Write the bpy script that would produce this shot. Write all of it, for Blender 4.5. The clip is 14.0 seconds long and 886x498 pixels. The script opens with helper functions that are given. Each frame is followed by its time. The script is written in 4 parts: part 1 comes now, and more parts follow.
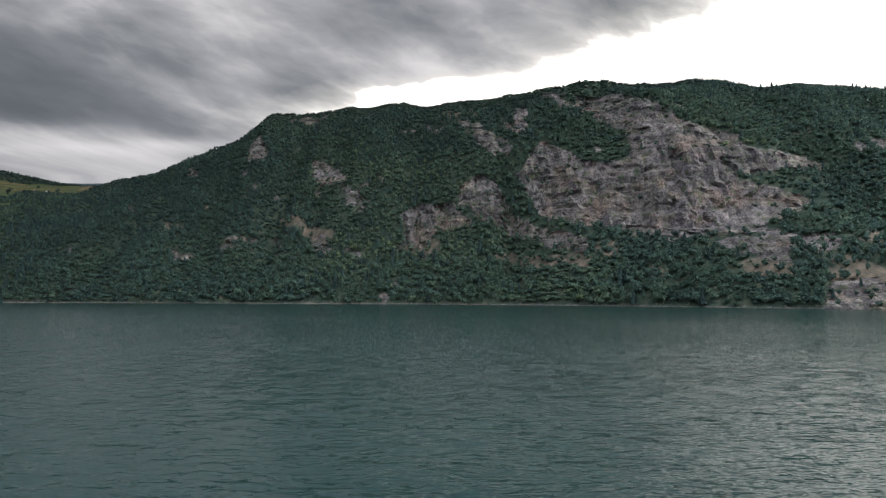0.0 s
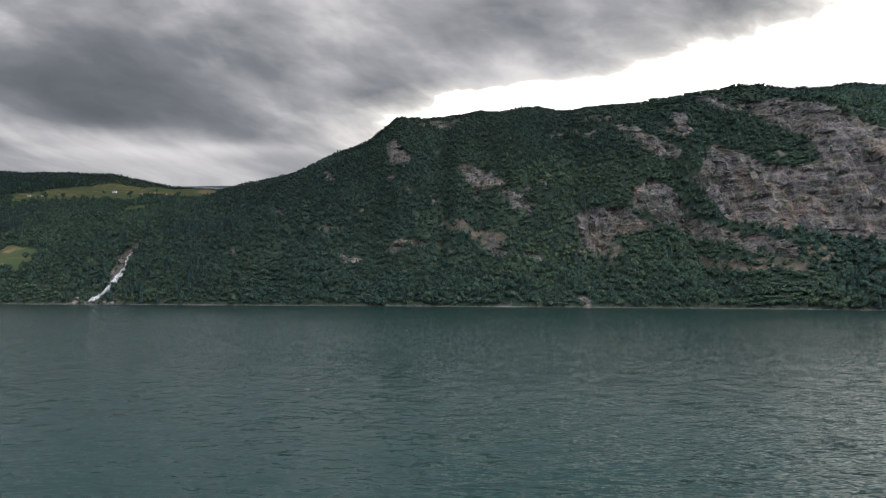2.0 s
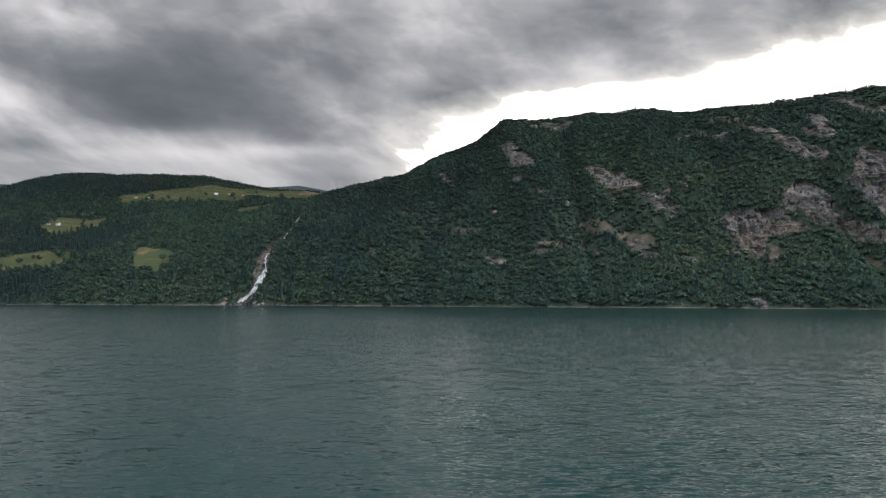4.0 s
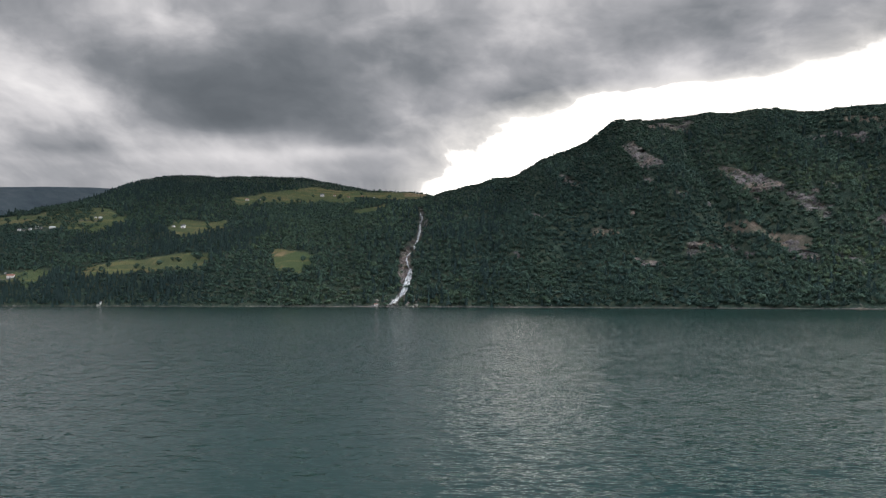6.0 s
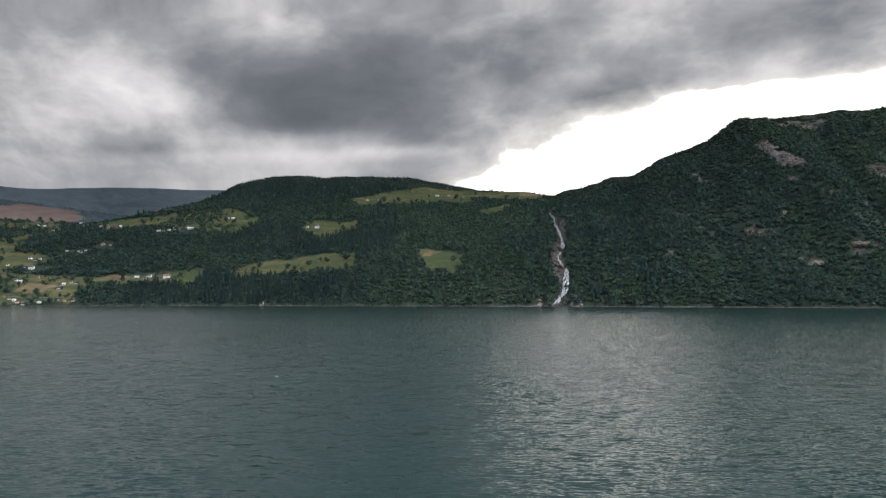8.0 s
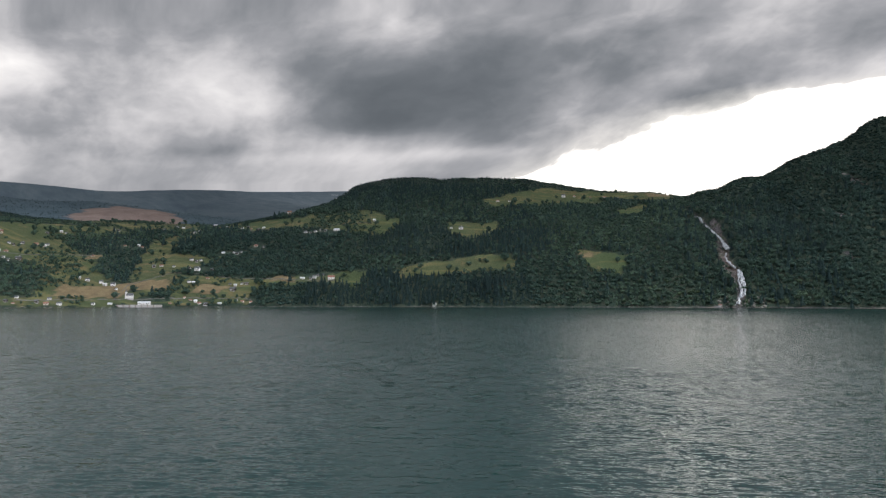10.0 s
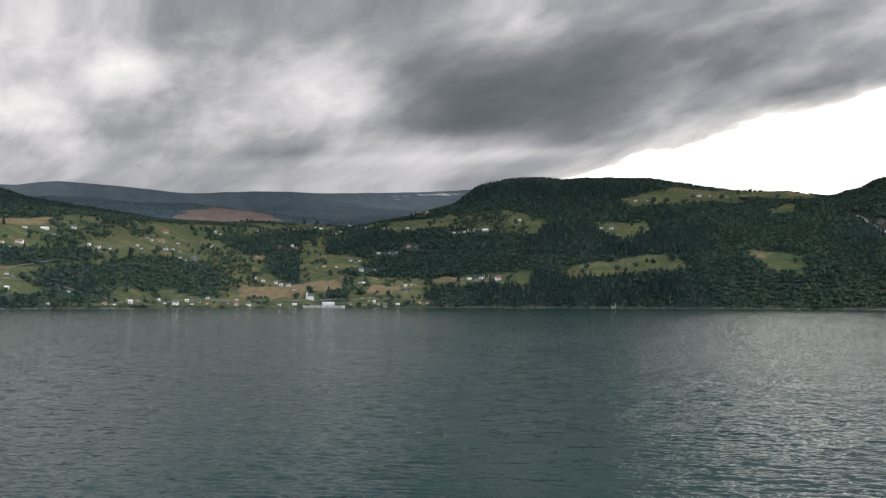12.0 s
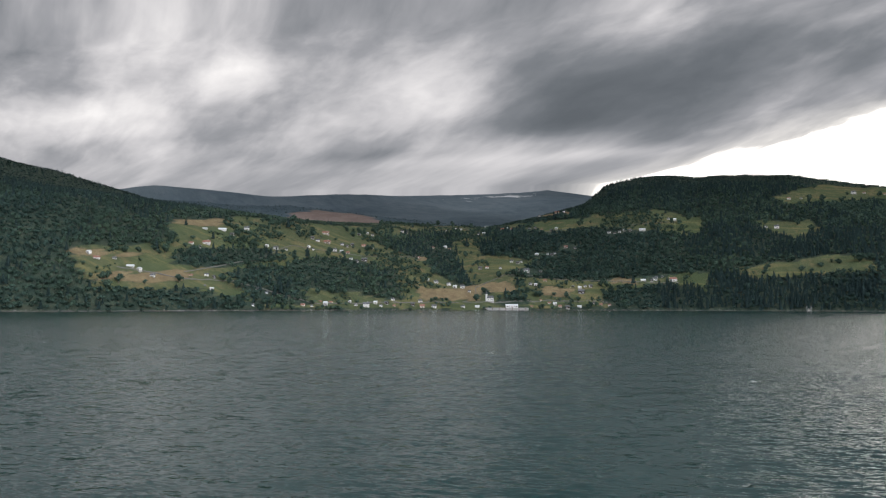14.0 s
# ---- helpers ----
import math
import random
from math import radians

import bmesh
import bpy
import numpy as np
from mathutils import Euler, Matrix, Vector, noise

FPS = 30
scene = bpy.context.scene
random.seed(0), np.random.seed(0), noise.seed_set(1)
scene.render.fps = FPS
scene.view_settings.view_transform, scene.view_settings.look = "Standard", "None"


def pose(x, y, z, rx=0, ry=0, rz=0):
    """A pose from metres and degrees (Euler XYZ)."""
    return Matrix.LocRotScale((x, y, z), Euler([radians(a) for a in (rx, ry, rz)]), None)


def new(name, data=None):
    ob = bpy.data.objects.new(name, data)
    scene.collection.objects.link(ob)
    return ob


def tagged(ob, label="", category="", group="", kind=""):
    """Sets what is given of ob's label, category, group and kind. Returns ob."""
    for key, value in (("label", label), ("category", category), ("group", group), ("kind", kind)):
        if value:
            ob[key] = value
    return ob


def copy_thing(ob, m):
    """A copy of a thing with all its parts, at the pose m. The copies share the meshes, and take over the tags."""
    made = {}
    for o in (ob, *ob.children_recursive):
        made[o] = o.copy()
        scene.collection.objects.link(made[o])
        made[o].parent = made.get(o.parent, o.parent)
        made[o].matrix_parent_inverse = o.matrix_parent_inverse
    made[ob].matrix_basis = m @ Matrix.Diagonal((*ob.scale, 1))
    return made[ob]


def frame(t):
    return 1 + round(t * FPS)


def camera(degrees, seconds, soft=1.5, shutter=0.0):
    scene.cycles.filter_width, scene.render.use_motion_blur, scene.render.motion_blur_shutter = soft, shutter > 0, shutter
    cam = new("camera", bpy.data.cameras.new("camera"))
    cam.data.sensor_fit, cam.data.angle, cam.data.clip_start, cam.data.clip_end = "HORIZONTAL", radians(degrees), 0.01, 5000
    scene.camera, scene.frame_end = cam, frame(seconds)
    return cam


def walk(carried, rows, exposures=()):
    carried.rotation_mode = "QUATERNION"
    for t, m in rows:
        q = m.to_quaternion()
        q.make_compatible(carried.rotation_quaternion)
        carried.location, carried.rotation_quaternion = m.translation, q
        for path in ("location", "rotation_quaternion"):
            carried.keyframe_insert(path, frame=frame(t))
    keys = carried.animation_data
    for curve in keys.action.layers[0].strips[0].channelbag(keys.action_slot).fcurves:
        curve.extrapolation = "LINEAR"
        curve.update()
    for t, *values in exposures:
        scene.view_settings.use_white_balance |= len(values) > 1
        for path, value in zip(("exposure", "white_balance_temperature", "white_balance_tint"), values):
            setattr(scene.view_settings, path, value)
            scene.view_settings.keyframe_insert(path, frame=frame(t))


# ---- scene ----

# ------------------------------------------------------------------ camera
cam = camera(65.0, 14.0, soft=1.25)
ROWS = [
    (0.0, 0.00, 0.00, 4.36, 0.00, 3.60, -0.03),
    (0.5, -18.60, -0.56, 4.24, -0.12, 3.83, 0.05),
    (1.0, -38.20, -0.92, 3.97, -0.40, 3.82, -0.04),
    (1.5, -57.65, -0.87, 4.70, 0.89, 3.81, 0.10),
    (2.0, -77.19, -1.26, 4.47, 0.61, 3.84, 0.11),
    (2.5, -94.91, -1.91, 4.05, 0.53, 3.94, 0.14),
    (3.0, -111.89, -2.53, 3.97, 0.61, 3.97, 0.16),
    (5.5, -194.49, -4.72, 4.29, 1.80, 4.00, 0.04),
    (6.0, -211.25, -5.41, 4.30, 2.08, 4.03, 0.06),
    (6.5, -228.26, -6.33, 4.35, 2.38, 3.98, 0.11),
    (7.0, -245.50, -7.49, 4.70, 2.73, 3.98, 0.12),
    (7.5, -263.11, -8.85, 4.80, 3.15, 3.94, 0.09),
    (8.0, -281.30, -10.26, 4.63, 3.52, 3.94, 0.04),
    (10.5, -375.82, -17.57, 4.73, 5.77, 4.03, 0.11),
    (11.0, -394.89, -18.53, 4.83, 6.28, 4.06, 0.16),
    (11.5, -413.75, -18.99, 4.50, 6.82, 4.07, 0.15),
    (12.0, -432.07, -19.15, 4.40, 7.44, 4.11, 0.17),
    (12.5, -449.69, -19.17, 4.20, 8.22, 4.15, 0.21),
    (13.0, -466.69, -19.04, 4.09, 9.06, 4.18, 0.25),
    (13.5, -483.26, -18.84, 3.54, 9.95, 4.34, 0.21),
    (14.0, -499.65, -18.56, 3.70, 10.81, 4.35, 0.21),
]
walk(cam, [(t, pose(x, y, z, 90 + pitch, 0, yaw) @ pose(0, 0, 0, 0, 0, roll)) for t, x, y, z, yaw, pitch, roll in ROWS], [(0.0, 0.05), (4.0, 0.06), (9.0, 0.05), (14.0, 0.0)])

# ------------------------------------------------------------------ world and sun
world = bpy.data.worlds.new("overcast_sky")
scene.world = world
world.use_nodes = True
wn = world.node_tree.nodes
sky = wn.new("ShaderNodeTexSky")
sky.sky_type, sky.sun_disc = "NISHITA", False
sky.sun_elevation, sky.sun_rotation = radians(48), radians(25)
world.node_tree.links.new(sky.outputs[0], wn["Background"].inputs[0])
wn["Background"].inputs[1].default_value = 0.10

# ------------------------------------------------------------------ material helpers
class Mat:
    """A node material with a principled shader and short calls for its nodes."""

    def __init__(self, name, rough=0.9, spec=0.2):
        self.m = bpy.data.materials.new(name)
        self.m.use_nodes = True
        self.t = self.m.node_tree
        self.b = self.t.nodes["Principled BSDF"]
        self.b.inputs["Roughness"].default_value = rough
        self.b.inputs["Specular IOR Level"].default_value = spec

    def node(self, kind, **sets):
        n = self.t.nodes.new(kind)
        for key, value in sets.items():
            if key in n.inputs:
                n.inputs[key].default_value = value
        return n

    def link(self, a, b):
        self.t.links.new(a, b)
        return b

    def put(self, value, socket):
        if isinstance(value, bpy.types.NodeSocket):
            self.t.links.new(value, socket)
        else:
            socket.default_value = value

    def place(self, scale=(1, 1, 1)):
        g = self.node("ShaderNodeNewGeometry")
        m = self.node("ShaderNodeMapping")
        m.inputs["Scale"].default_value = scale
        self.link(g.outputs["Position"], m.inputs["Vector"])
        return m.outputs[0]

    def noise(self, vec, scale, detail=5.0, rough=0.6):
        n = self.node("ShaderNodeTexNoise", Scale=scale, Detail=detail, Roughness=rough)
        self.put(vec, n.inputs["Vector"])
        return n.outputs["Fac"]

    def math(self, op, a, b=0.0, c=0.0):
        n = self.node("ShaderNodeMath")
        n.operation = op
        for v, s in zip((a, b, c), n.inputs):
            self.put(v, s)
        return n.outputs[0]

    def ramp(self, fac, *stops):
        n = self.node("ShaderNodeValToRGB")
        e = n.color_ramp.elements
        while len(e) < len(stops):
            e.new(0.5)
        for el, (p, c) in zip(e, stops):
            el.position = p
            el.color = (*c, 1) if isinstance(c, tuple) else (c, c, c, 1)
        self.put(fac, n.inputs[0])
        return n.outputs[0]

    def mix(self, fac, a, b, blend="MIX"):
        n = self.node("ShaderNodeMix")
        n.data_type, n.blend_type = "RGBA", blend
        self.put(fac, n.inputs[0])
        for v, s in ((a, n.inputs[6]), (b, n.inputs[7])):
            self.put((*v, 1) if isinstance(v, tuple) else v, s)
        return n.outputs[2]

    def attribute(self, name):
        n = self.node("ShaderNodeAttribute")
        n.attribute_name = name
        return n.outputs["Fac"]

    def colour(self, value):
        self.put((*value, 1) if isinstance(value, tuple) else value, self.b.inputs["Base Color"])
        return self

    def bump(self, height, distance, strength=1.0):
        n = self.node("ShaderNodeBump", Strength=strength, Distance=distance)
        self.put(height, n.inputs["Height"])
        self.link(n.outputs[0], self.b.inputs["Normal"])
        return self


def plain(name, colour, rough=0.8, vary=0.25, scale=2.0, spec=0.2):
    """Paint, stone or roofing with light stains at two scales."""
    k = Mat(name, rough, spec)
    p = k.place()
    n = k.math("ADD", k.math("MULTIPLY", k.noise(p, scale), 0.6), k.math("MULTIPLY", k.noise(p, scale * 9), 0.4))
    dark = tuple(c * (1 - vary) for c in colour)
    lite = tuple(min(1, c * (1 + vary)) for c in colour)
    k.colour(k.ramp(n, (0.3, dark), (0.7, lite)))
    return k.m


# ------------------------------------------------------------------ the lie of the land
SHORE = [(600, -20), (420, 60), (272, 112), (200, 140), (130, 170), (98, 191), (60, 226), (25, 250), (-5, 266), (-85, 290), (-165, 309), (-243, 326), (-310, 331), (-393, 332),
         (-450, 325), (-500, 312), (-540, 297), (-577, 275), (-633, 222), (-680, 176), (-760, 115), (-900, 20), (-1200, -160)]
FOOT = [(600, 60, 25), (420, 140, 25), (272, 185, 26), (200, 212, 26), (130, 242, 27), (100, 253, 28), (40, 290, 28), (-40, 316, 24), (-115, 333, 23), (-162, 350, 29), (-240, 352, 24),
        (-305, 365, 27), (-380, 368, 25), (-452, 362, 22), (-515, 362, 25), (-560, 340, 18), (-605, 312, 24), (-650, 262, 24), (-720, 200, 30), (-800, 150, 32), (-1200, -80, 35)]
MIDDLE = [(600, 330, 75), (420, 300, 72), (272, 292, 74), (200, 286, 70), (100, 281, 62), (35, 315, 60), (-45, 345, 56), (-110, 375, 62), (-170, 389, 52), (-239, 417, 53),
          (-310, 425, 52), (-388, 413, 48), (-448, 420, 55), (-505, 430, 56), (-560, 420, 46), (-605, 400, 45), (-650, 345, 47), (-720, 285, 54), (-784, 280, 62), (-1200, 200, 75)]
UPPER = [(600, 420, 118), (420, 395, 114), (272, 365, 112), (200, 348, 107), (100, 325, 97), (35, 350, 92), (-45, 385, 90), (-110, 409, 91), (-150, 440, 92), (-240, 470, 72),
         (-310, 490, 77), (-388, 490, 85), (-448, 490, 85), (-505, 480, 69), (-560, 470, 56), (-605, 464, 58), (-665, 440, 57), (-720, 400, 60), (-800, 400, 74), (-1200, 330, 110)]
CREST = [(600, 520), (420, 470), (272, 420), (200, 400), (129, 378), (77, 364), (37, 385), (-30, 432), (-117, 464), (-134, 472), (-159, 478), (-181, 486), (-222, 492), (-250, 503), (-270, 518), (-315, 535), (-355, 540), (-430, 540), (-470, 535), (-492, 525), (-520, 520), (-560, 530), (-660, 520), (-720, 500), (-834, 500), (-882, 500), (-937, 500), (-994, 500), (-1200, 500)]
# height of the skyline along the crest
TOP = [(600, 141.7), (420, 131.7), (300, 126.5), (250, 118.2), (234, 117), (218, 122.4), (201, 121.9), (184, 118.2), (168, 119.4), (152, 123.6), (135, 119.3), (118, 114.1), (102, 111.5), (86, 116.2), (69, 113.9), (52, 114.3),
       (20, 113.1), (3, 114.6), (-14, 117.9), (-30, 123.6), (-46, 121.2), (-80, 120.6), (-96, 120.9), (-112, 123.6), (-129, 108.6), (-146, 101.5), (-162, 99.4), (-178, 88.4), (-195, 88.0), (-212, 76.4), (-228, 74.6),
       (-244, 79.1), (-261, 81.7), (-278, 83.6), (-294, 88.1), (-327, 94.5), (-344, 97.5), (-376, 99.9), (-410, 98.8), (-426, 101.4), (-459, 98.8), (-476, 93.3), (-492, 77.4), (-520, 70.2), (-560, 59.2), (-660, 61.2)]
WEST_TOP = [(-720, 65.2), (-834, 84.2), (-882, 97.2), (-937, 114.2), (-994, 126.7), (-1200, 152)]


def smooth(rows, col, width=15):
    """A rounded curve over x through the rows' values in that column, as a table at every metre."""
    r = np.array(rows, float)
    r = r[np.argsort(r[:, 0])]
    xs = np.arange(-1300.0, 701.0, 2.0)
    v = np.interp(xs, r[:, 0], r[:, col])
    k = np.hanning(width)
    return xs, np.convolve(np.pad(v, width // 2, mode="edge"), k / k.sum(), mode="valid")


LINES = [(smooth(SHORE, 1), None)] + [(smooth(a, 1), smooth(a, 2)) for a in (FOOT, MIDDLE, UPPER)] + [(smooth(CREST, 1, 9), smooth(TOP + WEST_TOP, 1, 5))]


def waves(x, y, seed, octaves=4, gain=0.5):
    """Cheap rolling noise of about -1 to 1 for whole arrays, by turned sines."""
    rng = np.random.RandomState(seed)
    out, amp, fr = np.zeros_like(x), 1.0, 1.0
    for _ in range(octaves):
        for _ in range(3):
            a, p, q = rng.uniform(0, 6.28), rng.uniform(0, 6.28), rng.uniform(0.7, 1.4)
            ph = (x * math.cos(a) + y * math.sin(a)) * fr * q
            out = out + amp / 3 * np.sin(ph + p + 1.3 * np.sin(ph * 0.53 + p * 2.1 + (y * math.cos(a) - x * math.sin(a)) * fr * 0.6))
        amp, fr = amp * gain, fr * 2.03
    return out


def shore(x):
    return np.interp(x, *LINES[0][0]) + 1.6 * waves(x, 0 * x, 3, 3) * 0.9


def lift(x, y):
    """The bare height of the land at x, y, with no fine relief."""
    x, y = np.asarray(x, float), np.asarray(y, float)
    ys, zs = [shore(x)], [np.zeros_like(x)]
    for yy, zz in LINES[1:]:
        ys.append(np.interp(x, *yy))
        zs.append(np.interp(x, *zz))
    back = np.where(x > -520, 70.0, 25.0)
    ys.append(ys[-1] + 130)
    zs.append(zs[-1] - back)
    z = np.where(y < ys[0], (y - ys[0]) * 0.5, 0.0)
    m = []
    for k in range(5):
        m.append((zs[k + 1] - zs[k]) / np.maximum(ys[k + 1] - ys[k], 1.0))
    d = [m[0]] + [np.where(m[k - 1] * m[k] > 0, 2 * m[k - 1] * m[k] / np.where(m[k - 1] + m[k] == 0, 1, m[k - 1] + m[k]), 0.0) for k in range(1, 5)] + [m[4]]
    for k in range(5):
        h = np.maximum(ys[k + 1] - ys[k], 1.0)
        s = (y - ys[k]) / h
        u = np.clip(s, 0, 1)
        c = (2 * u**3 - 3 * u**2 + 1) * zs[k] + (u**3 - 2 * u**2 + u) * h * d[k] + (-2 * u**3 + 3 * u**2) * zs[k + 1] + (u**3 - u**2) * h * d[k + 1]
        z = np.where((s >= 0) & ((s < 1) | (k == 4)), c, z)
    return z


def land(x, y):
    """The height of the land with its knolls and gullies."""
    x, y = np.asarray(x, float), np.asarray(y, float)
    z = lift(x, y)
    up = np.clip((y - shore(x)) / 30.0, 0, 1)
    steep = np.clip((x + 300) / 120.0, 0, 1)
    z = z - 1.9 * np.exp(-((bed(x, y) / 3.4) ** 2)) * up
    side = x - np.interp(y, fall_y, fall_x) - 6.5
    z = z + 3.4 * np.exp(-((side / 3.2) ** 2)) * np.clip((y - 344) / 14, 0, 1) * np.clip((432 - y) / 14, 0, 1)
    # ribs and tree-filled clefts that run down the mountainside
    low, top = shore(x), np.interp(x, *LINES[4][0])
    part_way = np.clip((y - low) / np.maximum(top - low, 1), 0, 1)
    body = steep * np.clip(part_way * (0.96 - part_way) * 5.0, 0, 1) * (x > -300)
    lean = x + 9 * waves(y * 0.03, z * 0.02, 14, 2)
    z = z + body * 3.2 * (0.55 - np.abs(waves(lean * 0.042, y * 0.006, 15, 3))) * 1.6
    for gx, run, wide, deep in CLEFTS:
        z = z - body * deep * np.exp(-(((x - gx - run * (part_way - 0.5)) / wide) ** 2))
    return z + up * ((0.8 + 1.4 * steep) * waves(x * 0.055, y * 0.055, 11, 3) + (0.25 + 0.45 * steep) * waves(x * 0.21, y * 0.21, 12, 3))



# clefts: x half-way up, drift to the top, half width, depth
CLEFTS = [(-80, 4, 5, 5.5), (29, 4, 4.5, 5.5), (-60, 20, 7, 3.5), (-12, 10, 8, 3.5), (-150, 25, 8, 4.0), (-195, 20, 8, 3.5), (150, 0, 9, 4.0), (190, 14, 9, 4.0)]
# bare rock in the mountain face, as outlines in x and height
GREAT_FACE = [(74, 101), (86, 101), (97, 92), (103, 79), (121, 73), (126, 64), (153, 58), (152, 54), (133, 52), (121, 50), (118, 45), (134, 41), (134, 36), (113, 29), (107, 24), (86, 25), (69, 26), (54, 32), (42, 37),
              (36, 51), (34, 58), (41, 71), (47, 76), (58, 69), (63, 62), (73, 59), (79, 64), (80, 77), (72, 86)]
RIBS = [[(7, 54), (17, 60), (26, 54), (30, 41), (40, 32), (55, 26), (54, 20), (44, 21), (35, 26), (24, 32), (14, 38), (8, 45)], [(-20, 41), (-12, 46), (4, 45), (13, 37), (11, 32), (-4, 31), (-9, 23), (-18, 26)],
        [(14, 86), (24, 85), (34, 77), (31, 68), (23, 69), (18, 75)], [(36, 101), (44, 99), (40, 81), (34, 82)], [(52, 109), (65, 107), (77, 101), (70, 90), (60, 93)]]
CRAGS = [[(-74, 76), (-65, 75), (-55, 70), (-49, 62), (-53, 59), (-63, 59), (-69, 66)], [(-52, 59), (-40, 53), (-34, 49), (-42, 46), (-48, 48)], [(-118, 99), (-109, 99), (-99, 79), (-106, 76), (-112, 80)], [(-93, 118), (-75, 114), (-75, 105), (-85, 106)],
         [(116, 24), (131, 26), (126, 17), (115, 16)], [(110, 28), (118, 26), (110, 18), (108, 21)], [(112, 7), (126, 8), (124, -1), (101, -1)]]
SLABS = [[(-167, 36), (-158, 32), (-162, 29)], [(-137, 29), (-128, 24), (-117, 21), (-119, 19), (-128, 20)], [(-159, 83), (-149, 79), (-143, 71), (-152, 72)], [(-46, 25), (-34, 22), (-38, 19)], [(-182, 58), (-169, 50), (-174, 48)]]
OUTCROPS = [(-97, 61, 3.0, 2.0, 0), (-56, 26, 4.5, 1.4, 35), (-94, 30, 7.6, 1.2, 5), (-123, 48, 2.0, 1.8, 0), (-21, 24, 2.0, 2.0, 0)]
LEDGES = [(-244, 20, 2.6, 15.0, 4), (-238, 45, 1.6, 9.0, 0)]
# thin soil and rusty scree between the trees
SCREE = [(33, 18, 13.0, 3.0, 12), (47, 15, 10.8, 2.6, 0), (103, 12, 6.3, 3.4, 0), (125, 11, 7, 4.5, 20), (125, 11, 6.6, 2.3, 0), (116, 9, 5.9, 2.0, 0), (74, 11, 2.7, 2.3, 0), (-10, 24, 12.0, 5.0, 0),
          (-60, 33, 10.0, 4.0, 10), (62, 20, 6.0, 3.0, 0), (150, 18, 14.0, 6.0, 0), (10, 100, 8.0, 3.0, 20), (-75, 40, 6.0, 3.0, 0), (-140, 38, 6.0, 2.5, 20)]


def faces(rows, x, z):
    wx, wz = x + 3.2 * waves(x * 0.12, z * 0.12, 21, 3), z + 2.6 * waves(x * 0.14, z * 0.14, 22, 3)
    best = np.full_like(x, -1.0)
    for cx, cz, a, b, tilt in rows:
        c, s = math.cos(radians(tilt)), math.sin(radians(tilt))
        u, v = ((wx - cx) * c - (wz - cz) * s) / a, ((wx - cx) * s + (wz - cz) * c) / b
        best = np.maximum(best, 1 - u * u - v * v)
    return best


def rocky(x, z):
    """How far the ground at x and that height is bare rock: above 0 inside a face."""
    ragged = 0.40 * waves(x * 0.16, z * 0.22, 24, 2) + 0.42 * waves(x * 0.42, z * 0.5, 23, 2)
    speck = 1.1 * waves(x * 0.10, z * 0.16, 25, 4, 0.65) - 1.12
    shapes = [GREAT_FACE] + RIBS + CRAGS + SLABS
    inside = sum(within(shapes, x + a, z + b, 0.7) * 1.0 for a, b in ((0, 0.9), (1.1, -0.6), (-1.1, -0.6))) / 3
    return np.where(x > -262, np.maximum(np.maximum(faces(OUTCROPS + LEDGES, x, z), inside * 1.3 - 0.75) + ragged, speck), -1)


def bare(x, z):
    """How far the ground is thin scree."""
    return np.where(x > -262, faces(SCREE, x, z) + 0.5 * waves(x * 0.3, z * 0.3, 26, 3), -1)


# fields and woods of the farmland, as outlines on the plan
MEADOWS = [
    [(-681, 267), (-673, 316), (-650, 350), (-613, 415), (-570, 395), (-538, 340), (-477, 347), (-433, 360), (-437, 342), (-489, 331), (-484, 319)],
    [(-484, 321), (-500, 314), (-540, 299), (-577, 277), (-618, 239), (-645, 228), (-668, 205), (-686, 211), (-691, 218), (-671, 252), (-681, 267), (-600, 330)],
    [(-568, 409), (-479, 412), (-424, 426), (-432, 401), (-480, 391), (-505, 386), (-482, 382), (-518, 367), (-534, 348), (-538, 331), (-570, 379)],
    [(-620, 470), (-475, 428), (-476, 405), (-541, 415), (-640, 420)],
]
PASTURES = [
    [(-418, 361), (-390, 369), (-352, 376), (-354, 364), (-393, 360), (-413, 354)],
    [(-392, 421), (-364, 425), (-360, 414), (-379, 402), (-390, 407)],
    [(-374, 466), (-344, 488), (-326, 489), (-295, 486), (-286, 469), (-326, 471), (-366, 458)],
    [(-359, 481), (-331, 507), (-297, 507), (-240, 498), (-241, 474), (-279, 483), (-328, 487)],
    [(-289, 442), (-266, 464), (-265, 445), (-283, 436)],
    [(-317, 372), (-308, 370), (-292, 364), (-297, 356), (-309, 357)],
    [(-492, 440), (-443, 434), (-423, 418), (-432, 400), (-473, 400)],
    [(-509, 387), (-482, 386), (-487, 375), (-510, 374)],
]
HAYFIELDS = [
    [(-573, 303), (-546, 325), (-544, 307), (-569, 293)], [(-548, 324), (-533, 334), (-528, 323), (-542, 316)], [(-671, 215), (-654, 238), (-650, 231), (-668, 211)],
    [(-690, 216), (-682, 226), (-678, 222), (-686, 212)], [(-679, 227), (-674, 234), (-671, 229), (-677, 223)], [(-515, 333), (-504, 335), (-503, 324), (-513, 320)],
    [(-683, 276), (-674, 306), (-667, 293), (-677, 270)], [(-257, 495), (-242, 498), (-242, 479), (-257, 484)], [(-317, 370), (-308, 368), (-307, 363), (-313, 365)],
    [(-586, 347), (-581, 354), (-578, 343), (-582, 337)], [(-482, 347), (-471, 348), (-471, 343), (-483, 341)], [(-526, 508), (-503, 481), (-502, 442), (-522, 459)],
]
